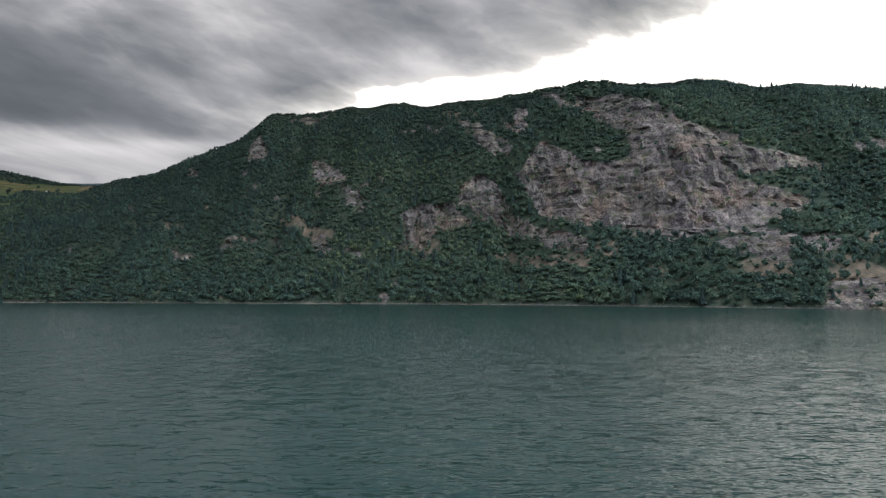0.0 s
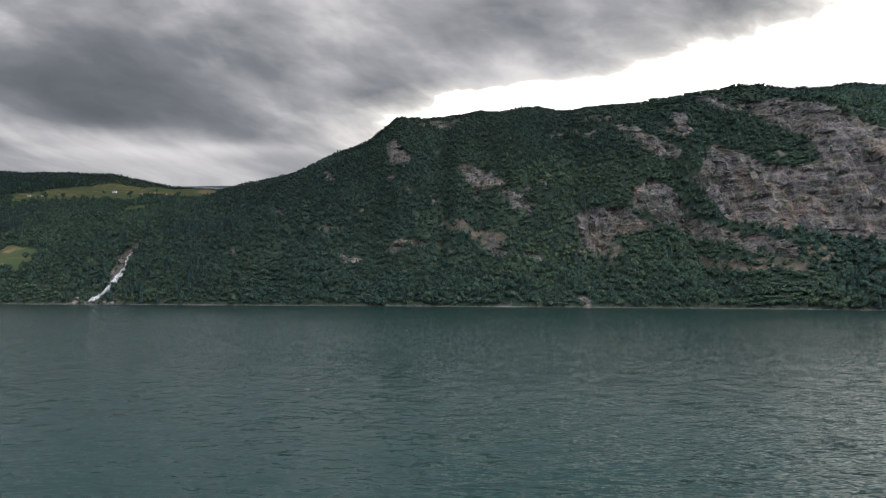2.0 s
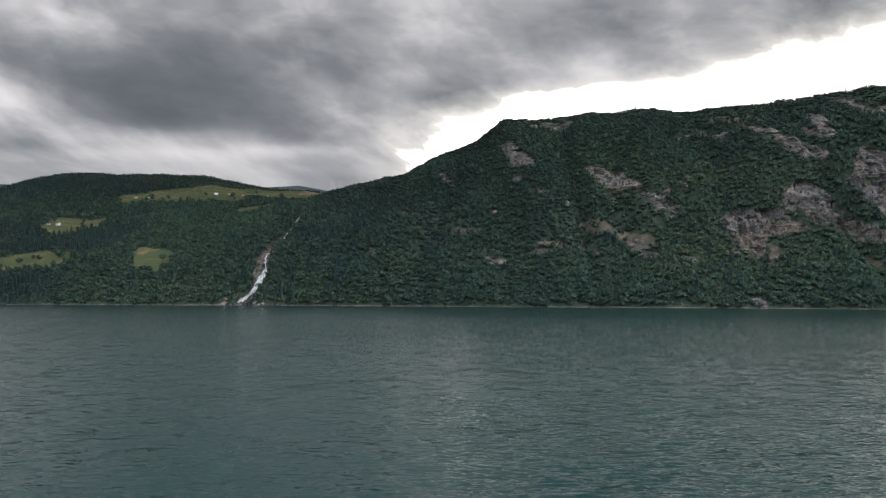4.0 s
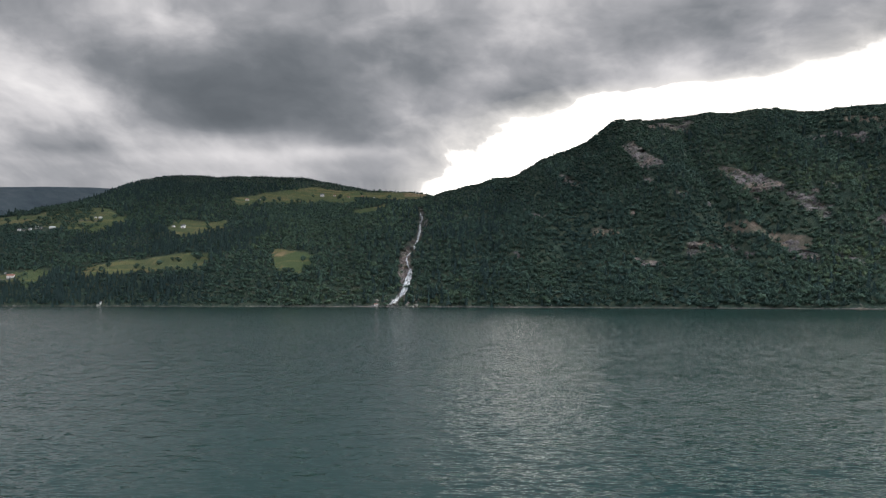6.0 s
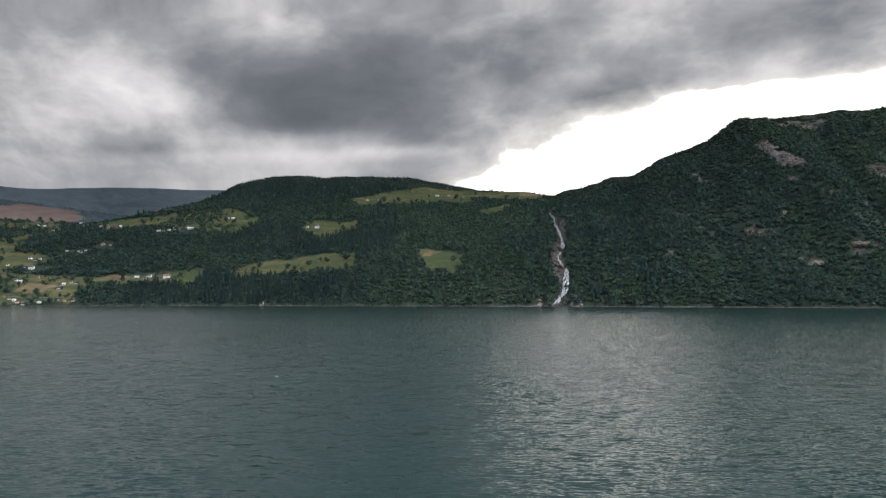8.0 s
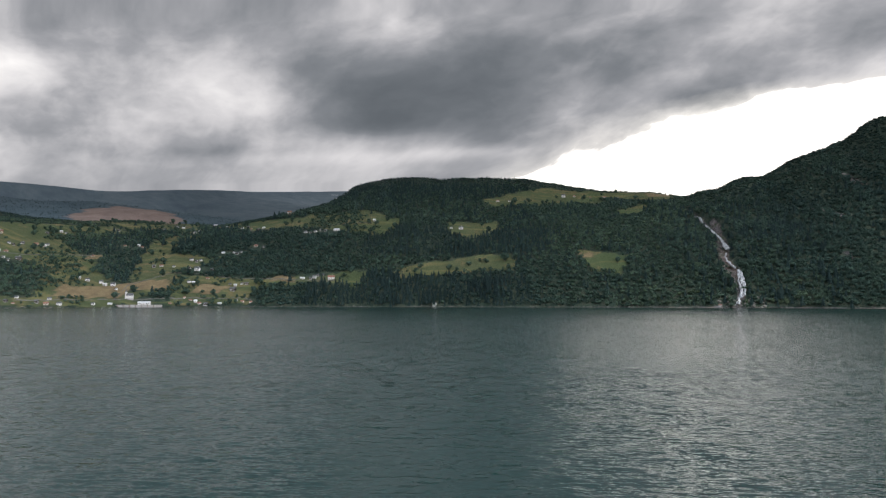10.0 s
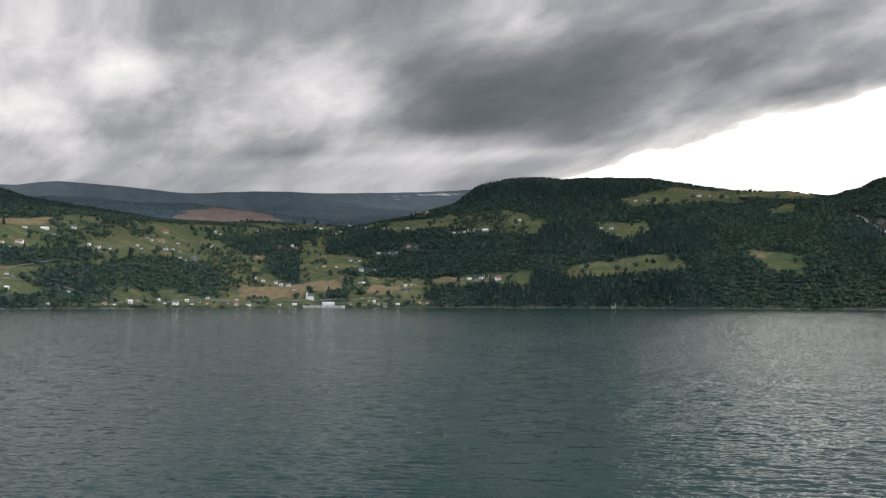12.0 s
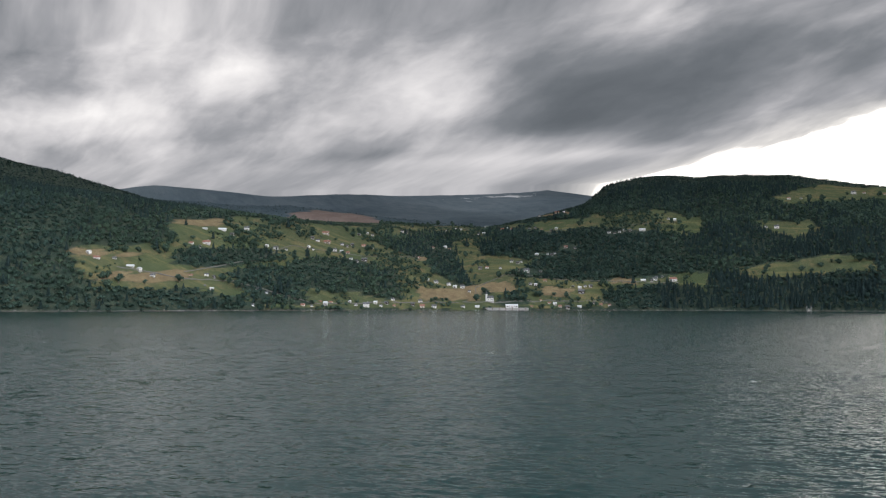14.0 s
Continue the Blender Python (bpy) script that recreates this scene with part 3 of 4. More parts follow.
def far_marks(X, Y, Z):
    u = (Y - 600) / (np.interp(X, *far_y) - 600)
    band = np.exp(-(((X + 650) / 110) ** 2)) * np.exp(-(((u - 0.88) / 0.09) ** 2))
    return {"snow": band * 0.58, "woods": np.clip(1.5 - u * 2.6 + 0.4 * waves(X * 0.01, Y * 0.01, 53, 3), 0, 1), "felled": 0 * X}


sheet("far_mountain_ground", np.arange(-1290, 420, 6.0), far_rows, 110, far_height, HAZED_FELL, far_marks)

RIDGE = [(-1250, 700, 130), (-1100, 700, 124), (-950, 700, 118), (-872, 700, 112), (-813, 720, 112), (-740, 720, 103), (-694, 720, 95), (-643, 720, 88), (-560, 720, 80), (-480, 720, 72), (-300, 700, 55)]
ridge_y, ridge_h = smooth(RIDGE, 1), smooth(RIDGE, 2)


def ridge_height(X, Y):
    u = (Y - 500) / (np.interp(X, *ridge_y) - 500)
    z = 48 + (np.interp(X, *ridge_h) - 48) * np.where(u < 1, np.clip(u, 0, 1) ** 0.9, 1 - (u - 1) * 1.2)
    return z + 1.5 * waves(X * 0.04, Y * 0.04, 55, 3)


def ridge_marks(X, Y, Z):
    f = 1 - ((X + 738) / 54) ** 2 - ((Y - 648 + (X + 738) * 0.25) / 62) ** 2
    return {"snow": 0 * X, "woods": 0 * X + 1.0, "felled": np.clip(0.5 + f, 0, 1)}


sheet("wooded_ridge_ground", np.arange(-1240, -300, 5.0), lambda X, V: 500 + V * 300, 70, ridge_height, HAZED_FELL, ridge_marks)



def water_sheet():
    """The fjord: one flat sheet to the horizon, its columns cut finer towards the shore."""
    xs = np.concatenate([[-4500, -2500, -1500], np.arange(-1190, 600, 10.0), [700, 1200, 2500, 4500]])
    rows = np.array([-4500, -1500, -500, -250, -120, -80, -60, -45, -33, -24, -17, -12, -8, -5, -3, -1, 2, 30, 900, 4200.0])
    X, D = np.meshgrid(xs, rows, indexing="ij")
    line = np.interp(X, *LINES[0][0])
    Y = np.where(D <= -500, D, np.where(D >= 900, D, line + D))
    n = len(rows)
    i = (np.arange(len(xs) - 1)[:, None] * n + np.arange(n - 1)[None, :]).ravel()
    me = bpy.data.meshes.new("water")
    me.from_pydata(np.stack([X, Y, 0 * X], -1).reshape(-1, 3).tolist(), [], np.stack([i, i + n, i + n + 1, i + 1], -1).tolist())
    lee = np.exp(-np.maximum(line - Y, 0) / 14.0) * np.clip((X + 230) / 80, 0, 1)
    me.attributes.new("lee", "FLOAT", "POINT").data.foreach_set("value", np.ascontiguousarray(lee.ravel(), dtype=np.float32))
    me.materials.append(lake_material())
    tagged(new("water", me), kind="structure")


water_sheet()


# thicker and thinner places of the cloud: x, y, half width and half height as seen from the fjord, tone
PATCHES = [(-290, 545, 0.16, 0.06, -0.11), (-430, 645, 0.14, 0.05, -0.13), (-480, 580, 0.1, 0.05, -0.1), (-481, 931, 0.12, 0.03, -0.1), (-579, 885, 0.14, 0.025, -0.08), (-117, 682, 0.07, 0.03, -0.06), (-88, 471, 0.22, 0.05, -0.09), (-120, 600, 0.25, 0.12, 0.07),
           (-888, 1253, 0.2, 0.012, -0.06), (-560, 1100, 0.09, 0.018, 0.13), (-545, 1500, 0.1, 0.014, 0.09), (-748, 1368, 0.1, 0.015, 0.06), (-452, 1326, 0.07, 0.012, 0.1), (-800, 290, 0.22, 0.1, 0.12), (-758, 420, 0.11, 0.07, 0.2),
           (-731, 499, 0.1, 0.04, 0.1), (-564, 2079, 0.1, 0.012, 0.05), (-1086, 677, 0.2, 0.05, 0.17), (-200, 608, 0.04, 0.02, 0.08)]


def cloud_deck():
    s = np.linspace(-1, 1, 281)
    g = 4400 * (0.22 * s + 0.78 * s**3)
    X, Y = np.meshgrid(g - 250, g, indexing="ij")
    Z = 125 + 0.13 * np.sqrt(Y**2 + 0.1 * (X + 250) ** 2)
    # raised where it is out of view, so its glow reaches the upper slopes
    Z = Z + 1.0 * np.clip(375 - Y, 0, 1200) * np.clip((4400 + Y) / 3000, 0, 1)
    Z = Z * (1 - np.clip((np.maximum(np.abs(X + 250), np.abs(Y)) - 3000) / 1300, 0, 1)) - 5
    n = len(s)
    i = (np.arange(n - 1)[:, None] * n + np.arange(n - 1)[None, :]).ravel()
    me = bpy.data.meshes.new("cloud_deck")
    # the underside hangs lower far off and higher near by than a level sheet would
    k = np.interp(Y, [-400, 200, 400, 550, 750, 1200, 2000, 3000], [1.0, 1.28, 1.24, 1.12, 1.0, 0.86, 0.87, 1.0])
    me.from_pydata(np.stack([(X + 250) * k - 250, Y * k, (Z - 4) * k + 4], -1).reshape(-1, 3).tolist(), [], np.stack([i, i + 1, i + n + 1, i + n], -1).tolist())
    rim = np.interp(Y, [-4000, 0, 300, 406, 472, 540, 600, 650, 700, 750, 830, 950, 1150, 1500, 1900, 3000, 4500], [400, 330, 110, 62, 48, 35, 5, -65, -120, -145, -180, -215, -240, -270, -305, -480, -1000])
    gap = 0.62 + (X - rim) / (90 + 0.10 * np.maximum(Y, 0))
    closing = np.exp(-(((X - 900) / 450) ** 2)) * 0.6
    ahead = np.maximum(Y, 120)
    across, over = (X + 250) / (np.abs(Y) + 150), 121 / ahead
    tone = np.full_like(X, 0.0)
    for x0, y0, a, b, amount in PATCHES:
        tone = tone + amount * np.exp(-(((across - (x0 + 250) / (y0 + 150)) / a) ** 2) - ((over - 121 / y0) / b) ** 2)
    # extra glow added to the unseen cloud overhead and behind, to light the land
    high = np.clip((270 - Y) / 260, 0, 1)
    zenith_boost = 1.0 + 6.9 * high * high * (3 - 2 * high) * np.clip((2500 + Y) / 1500, 0, 1)
    roll = np.stack([720 * across, np.where(Y > 120, 105000 / ahead, 875 + (120 - Y) * 1.2), 0 * X], -1)
    me.attributes.new("roll", "FLOAT_VECTOR", "POINT").data.foreach_set("vector", np.ascontiguousarray(roll.ravel(), dtype=np.float32))
    for key, values in (("gap", np.clip(gap, -1, 2) - closing), ("tone", tone), ("thin", np.clip((250 - X) / 350, 0.4, 1)), ("zenith_boost", zenith_boost), ("swing", 1.25 - 0.35 * np.clip((Y - 900) / 900, 0, 1))):
        me.attributes.new(key, "FLOAT", "POINT").data.foreach_set("value", np.ascontiguousarray(values.ravel(), dtype=np.float32))
    me.materials.append(cloud_material())
    me.shade_smooth()
    return tagged(new("cloud_deck", me), kind="structure")


cloud_deck()


# ------------------------------------------------------------------ building helpers
def part(name, bm, material, parent=None, label=""):
    """Links a bmesh as one mesh object, under a thing or under a part."""
    me = bpy.data.meshes.new(name)
    bm.to_mesh(me)
    bm.free()
    me.materials.append(material)
    ob = new(name, me)
    ob.parent = parent
    return tagged(ob, label)


def box(bm, x0, x1, y0, y1, z0, z1):
    v = [bm.verts.new(p) for p in ((x0, y0, z0), (x1, y0, z0), (x1, y1, z0), (x0, y1, z0), (x0, y0, z1), (x1, y0, z1), (x1, y1, z1), (x0, y1, z1))]
    for f in ((3, 2, 1, 0), (4, 5, 6, 7), (0, 1, 5, 4), (1, 2, 6, 5), (2, 3, 7, 6), (3, 0, 4, 7)):
        bm.faces.new([v[i] for i in f])
    return bm


def solid(*boxes):
    bm = bmesh.new()
    for b in boxes:
        box(bm, *b)
    return bm


def prism(bm, outline, y0, y1):
    """An outline in x, z drawn out along y."""
    a, b = [bm.verts.new((x, y0, z)) for x, z in outline], [bm.verts.new((x, y1, z)) for x, z in outline]
    n = len(outline)
    bm.faces.new(a)
    bm.faces.new(b[::-1])
    for i in range(n):
        bm.faces.new((a[i], b[i], b[(i + 1) % n], a[(i + 1) % n]))
    return bm


def join_mesh(name, templates, which, place, size, turn, materials, tone=None):
    """One mesh of many plants: templates of (points, corners, corner counts, material slots)."""
    V, L, T, M, C, base = [], [], [], [], [], 0
    tone = np.full(len(which), 0.5) if tone is None else tone
    for k, (pts, corners, counts, slots) in enumerate(templates):
        w = np.where(which == k)[0]
        if not len(w):
            continue
        c, s = np.cos(turn[w])[:, None], np.sin(turn[w])[:, None]
        q = pts[None] * size[w][:, None, :]
        v = np.stack([q[..., 0] * c - q[..., 1] * s, q[..., 0] * s + q[..., 1] * c, q[..., 2]], -1) + place[w][:, None, :]
        V.append(v.reshape(-1, 3))
        C.append(np.repeat(tone[w], len(pts)))
        L.append((corners[None] + base + len(pts) * np.arange(len(w))[:, None]).ravel())
        T.append(np.tile(counts, len(w)))
        M.append(np.tile(slots, len(w)))
        base += len(pts) * len(w)
    V, L, T, M = np.concatenate(V), np.concatenate(L), np.concatenate(T), np.concatenate(M)
    me = bpy.data.meshes.new(name)
    me.vertices.add(len(V))
    me.loops.add(len(L))
    me.polygons.add(len(T))
    me.vertices.foreach_set("co", V.astype(np.float32).ravel())
    me.loops.foreach_set("vertex_index", L.astype(np.int32))
    me.polygons.foreach_set("loop_start", np.concatenate([[0], np.cumsum(T)[:-1]]).astype(np.int32))
    me.polygons.foreach_set("material_index", M.astype(np.int32))
    me.attributes.new("tone", "FLOAT", "POINT").data.foreach_set("value", np.concatenate(C).astype(np.float32))
    for m in materials:
        me.materials.append(m)
    me.update(calc_edges=True)
    return new(name, me)


rng = np.random.RandomState(7)


def pack(polys, slots):
    """Loose faces, each a list of points, as a template."""
    pts = np.array([p for f in polys for p in f], float)
    counts = np.array([len(f) for f in polys])
    return pts, np.arange(len(pts)), counts, np.array(slots)


def fan(a, b, n, r0, r1, seed):
    """A ragged skirt of n triangles from height a down to b."""
    g = np.random.RandomState(seed)
    out = []
    for i in range(n):
        t0, t1 = 6.283 * (i - 0.15) / n, 6.283 * (i + 1.15) / n
        tm = (t0 + t1) / 2
        r = r1 * g.uniform(0.75, 1.15)
        out.append([(r0 * math.cos(tm), r0 * math.sin(tm), a), (r * math.cos(t0), r * math.sin(t0), b + g.uniform(-0.05, 0.05)), (r * 0.9 * math.cos(t1), r * 0.9 * math.sin(t1), b + g.uniform(-0.06, 0.06))])
    return out


def broadleaf(seed, clumps, leaf=0.42):
    """A crown, 1 high and 1 wide: leaf clumps at the ends of limbs round a ragged heart, on a short stem."""
    g = np.random.RandomState(seed)
    polys, lobes = [], [(g.uniform(-0.22, 0.22), g.uniform(-0.22, 0.22), g.uniform(0.45, 0.78), g.uniform(0.22, 0.34)) for _ in range(4)] + [(0, 0, 0.5, 0.36)]
    for i in range(clumps):
        lx, ly, lz, lr = lobes[i % len(lobes)]
        d = g.normal(size=3)
        d[2] = abs(d[2]) * 0.9 - 0.25
        d /= np.linalg.norm(d)
        c = np.array((lx, ly, lz)) + d * lr * g.uniform(0.75, 1.1)
        nrm = d + g.normal(size=3) * 0.55
        nrm /= np.linalg.norm(nrm)
        u = np.cross(nrm, g.normal(size=3))
        u /= np.linalg.norm(u)
        w = np.cross(nrm, u)
        s = leaf * g.uniform(0.3, 0.55)
        polys.append([tuple(c + u * s * g.uniform(0.6, 1.2)), tuple(c + w * s * g.uniform(0.6, 1.1)), tuple(c - u * s * g.uniform(0.6, 1.2)), tuple(c - w * s * g.uniform(0.6, 1.1))])
    n_leaf = len(polys)
    ring = [(0.3 * math.cos(a), 0.3 * math.sin(a), 0.5 + 0.08 * math.sin(3 * a)) for a in np.arange(5) * 1.257]
    for i in range(5):
        polys += [[ring[i], ring[(i + 1) % 5], (0.03, 0.02, 0.86)], [ring[(i + 1) % 5], ring[i], (0, 0, 0.14)]]
    polys += [[(-0.035, 0, -0.05), (0.035, 0, -0.05), (0.02, 0, 0.5), (-0.02, 0, 0.5)], [(0, -0.035, -0.05), (0, 0.035, -0.05), (0, 0.02, 0.5), (0, -0.02, 0.5)]]
    return pack(polys, [0] * (n_leaf + 10) + [1, 1])


def spruce(seed, tiers, n=6):
    g = np.random.RandomState(seed)
    polys = []
    for k in range(tiers):
        f = k / tiers
        top = 1.0 - f * 0.72
        polys += fan(top, top - 0.95 / tiers - 0.08, n, 0.02 + 0.05 * f, (0.14 + 0.36 * (f + 0.2)) * g.uniform(0.85, 1.1), seed * 10 + k)
    m = len(polys)
    polys += [[(-0.03, 0, -0.04), (0.03, 0, -0.04), (0.02, 0, 0.5), (-0.02, 0, 0.5)]]
    return pack(polys, [2] * m + [1])


BROAD = [broadleaf(100 + i, 20, 0.38) for i in range(6)]
FINE_BROAD = [broadleaf(150 + i, 32, 0.36) for i in range(5)]
SPRUCE = [spruce(200 + i, 5) for i in range(5)]
SMALL_BROAD = [broadleaf(170 + i, 13, 0.5) for i in range(6)]


def stand(x0, x1, step, seed):
    """Places for trees on the land between x0 and x1, about a step apart along the slope."""
    g = np.random.RandomState(seed)
    out = []
    for x in np.arange(x0, x1, step):
        a, b = float(shore(np.array([x]))[0]), float(np.interp(x, *LINES[4][0])) + 16
        y = np.linspace(a + 0.5, b, 500)
        z = land(np.full_like(y, x), y)
        arc = np.concatenate([[0], np.cumsum(np.hypot(np.diff(y), np.diff(z)))])
        at = np.arange(g.uniform(0, step), arc[-1], step)
        at = at + g.uniform(-0.38, 0.38, len(at)) * step
        yy = np.interp(at, arc, y)
        out.append(np.stack([x + g.uniform(-0.45, 0.45, len(yy)) * step, yy], -1))
    p = np.concatenate(out)
    return p[:, 0], p[:, 1], g


# houses: x, y, length, sort (W white, R red roof, O ochre, D dark, B long barn)
LEFT_FARMS = [(-680, 218, 3.9, "R"), (-676, 223, 2.6, "W"), (-669, 223, 4.8, "B"), (-660, 224, 3.0, "W"), (-665, 259, 3.3, "R"), (-661, 265, 5.3, "R"), (-647, 241, 2.8, "W"), (-651, 236, 2.3, "O"), (-644, 234, 2.6, "D"),
              (-624, 236, 1.9, "W"), (-624, 248, 2.3, "W"), (-670, 279, 3.5, "B"), (-665, 286, 6.2, "B"), (-659, 299, 4.0, "W"), (-639, 289, 3.8, "W"), (-635, 292, 2.1, "W")]
HAMLET = [(-630, 320, 3.0, "W"), (-626, 323, 5.4, "O"), (-620, 329, 2.9, "W"), (-616, 334, 3.2, "D"), (-611, 338, 3.6, "O"), (-608, 343, 2.7, "W"), (-619, 315, 3.6, "W"), (-613, 318, 3.0, "O"), (-609, 311, 2.6, "W"),
          (-603, 314, 4.5, "D"), (-627, 306, 2.0, "W"), (-621, 361, 3.0, "D"), (-616, 371, 2.5, "W"), (-632, 337, 5.8, "O")]
WATERFRONT = [(-609, 250, 3.0, "O"), (-606, 252, 1.8, "W"), (-605, 259, 2.2, "O"), (-601, 261, 2.4, "O"), (-592, 267, 2.1, "W"), (-588, 269, 4.4, "W"), (-583, 274, 2.4, "W"), (-580, 283, 2.7, "W"), (-578, 278, 2.2, "O"),
              (-569, 290, 3.0, "W"), (-567, 285, 3.5, "O"), (-562, 287, 3.5, "W"), (-550, 294, 2.8, "W"), (-544, 298, 3.3, "B"), (-567, 316, 3.3, "W"), (-561, 318, 3.3, "W"), (-554, 317, 3.6, "W"), (-550, 313, 2.0, "W")]
SLOPE = [(-546, 350, 3.0, "R"), (-539, 350, 2.3, "W"), (-534, 361, 3.1, "W"), (-529, 362, 2.4, "W"), (-525, 349, 4.6, "W"), (-518, 352, 2.6, "D"), (-522, 333, 2.7, "W"), (-521, 374, 3.3, "B"), (-515, 375, 2.1, "W"),
         (-511, 376, 2.1, "W"), (-505, 383, 3.6, "O"), (-500, 382, 2.6, "D"), (-512, 314, 2.5, "O"), (-516, 316, 1.9, "O"), (-507, 313, 2.8, "O"), (-520, 309, 2.2, "O"), (-501, 336, 2.4, "D"), (-497, 330, 4.8, "D"),
         (-495, 337, 2.4, "W"), (-498, 316, 3.2, "B"), (-488, 320, 2.7, "O"), (-484, 321, 2.3, "R")]
UPLAND = [(-466, 348, 4.2, "B"), (-460, 350, 3.6, "W"), (-456, 354, 2.0, "D"), (-451, 351, 6.0, "R"), (-480, 400, 3.1, "W"), (-474, 401, 2.8, "W"), (-468, 402, 2.8, "D"), (-461, 402, 6.0, "B"), (-444, 419, 2.4, "W"),
          (-559, 450, 3.9, "B"), (-546, 430, 3.7, "O"), (-540, 427, 3.0, "O"), (-528, 420, 2.7, "W"), (-520, 415, 2.3, "O"), (-514, 412, 2.8, "D"), (-581, 421, 2.9, "W"), (-574, 433, 3.0, "B"), (-525, 486, 3.3, "W"),
          (-512, 468, 5.0, "O"), (-515, 340, 2.8, "O"), (-607, 406, 2.8, "W"), (-580, 372, 2.4, "O"), (-571, 375, 2.4, "O"), (-582, 344, 2.2, "O"), (-560, 420, 2.6, "W"), (-391, 411, 2.7, "W"), (-385, 411, 4.3, "W")]
HILLTOP = [(-316, 487, 4.6, "W"), (-308, 491, 3.0, "R"), (-297, 487, 2.6, "O"), (-287, 486, 3.2, "O"), (-278, 484, 2.3, "W"), (-363, 464, 3.6, "R"), (-355, 466, 2.2, "W"), (-255.5, 327.6, 2.6, "R")]
HOUSES = LEFT_FARMS + HAMLET + WATERFRONT + SLOPE + UPLAND + HILLTOP + [(-539, 306, 4.5, "C"), (-528, 304, 7.0, "Q")]


def plant(name, x0, x1, step, seed, label, firs, grown=1.0):
    x, y, g = stand(x0, x1, step, seed)
    z = land(x, y)
    o = open_ground(x, y)
    r = rocky(x, z)
    keep = (o == 0) & (bed(x, y) > 2.0) & (g.uniform(size=len(x)) < 0.985)
    keep &= (r < -0.05) | (g.uniform(size=len(x)) < np.where((x > 45) & (x < 130) & (z > 28) & (z < 78), np.where(r < 0.25, 0.16, 0.05), 0.30))
    keep &= (bare(x, z) < 0) | (g.uniform(size=len(x)) < 0.5)
    thin = waves(x * 0.045, z * 0.06, 61, 3)
    keep &= g.uniform(size=len(x)) < np.where((x > -262) & (z < 55) & (thin > 0.35), 0.78, 1.0)
    for hx, hy, w, *_ in HOUSES:
        keep &= ~((np.abs(x - hx) < w * 0.9) & (y > hy - 5.0) & (y < hy + w))
    x, y, z, r = x[keep], y[keep], z[keep], r[keep]
    fir = g.uniform(size=len(x)) < firs(x, y, z)
    near = (y - shore(x)) < 26
    n = len(x)
    kind = np.where(fir, 11 + g.randint(0, 5, n), np.where(near & (grown == 1), 6 + g.randint(0, 5, n), g.randint(0, 6, n) + (16 if grown < 1 else 0)))
    high = np.clip((np.interp(x, *LINES[4][1]) - 4 - z) / 10, 0.48, 1.0)
    high = high * (1 + 0.3 * waves(x * 0.13, y * 0.1, 62, 2))
    h = grown * high * np.where(fir, g.uniform(3.4, 5.6, n), g.uniform(2.1, 3.7, n)) * np.where(r > -0.05, 0.5, 1.0)
    w = np.where(fir, h * g.uniform(0.42, 0.55, n), grown * g.uniform(1.9, 4.6, n) * np.where(r > -0.05, 0.6, 1.0))
    # tone varies in drifts, paler on the lower slopes, darker high up and far west
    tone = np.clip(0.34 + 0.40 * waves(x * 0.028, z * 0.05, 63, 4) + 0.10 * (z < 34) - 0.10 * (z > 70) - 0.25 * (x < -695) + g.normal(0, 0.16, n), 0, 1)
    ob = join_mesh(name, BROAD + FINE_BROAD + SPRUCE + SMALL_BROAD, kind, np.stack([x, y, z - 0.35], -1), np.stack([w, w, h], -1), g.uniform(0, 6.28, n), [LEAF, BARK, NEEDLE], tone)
    return tagged(ob, label, "forest", kind="stuff"), n


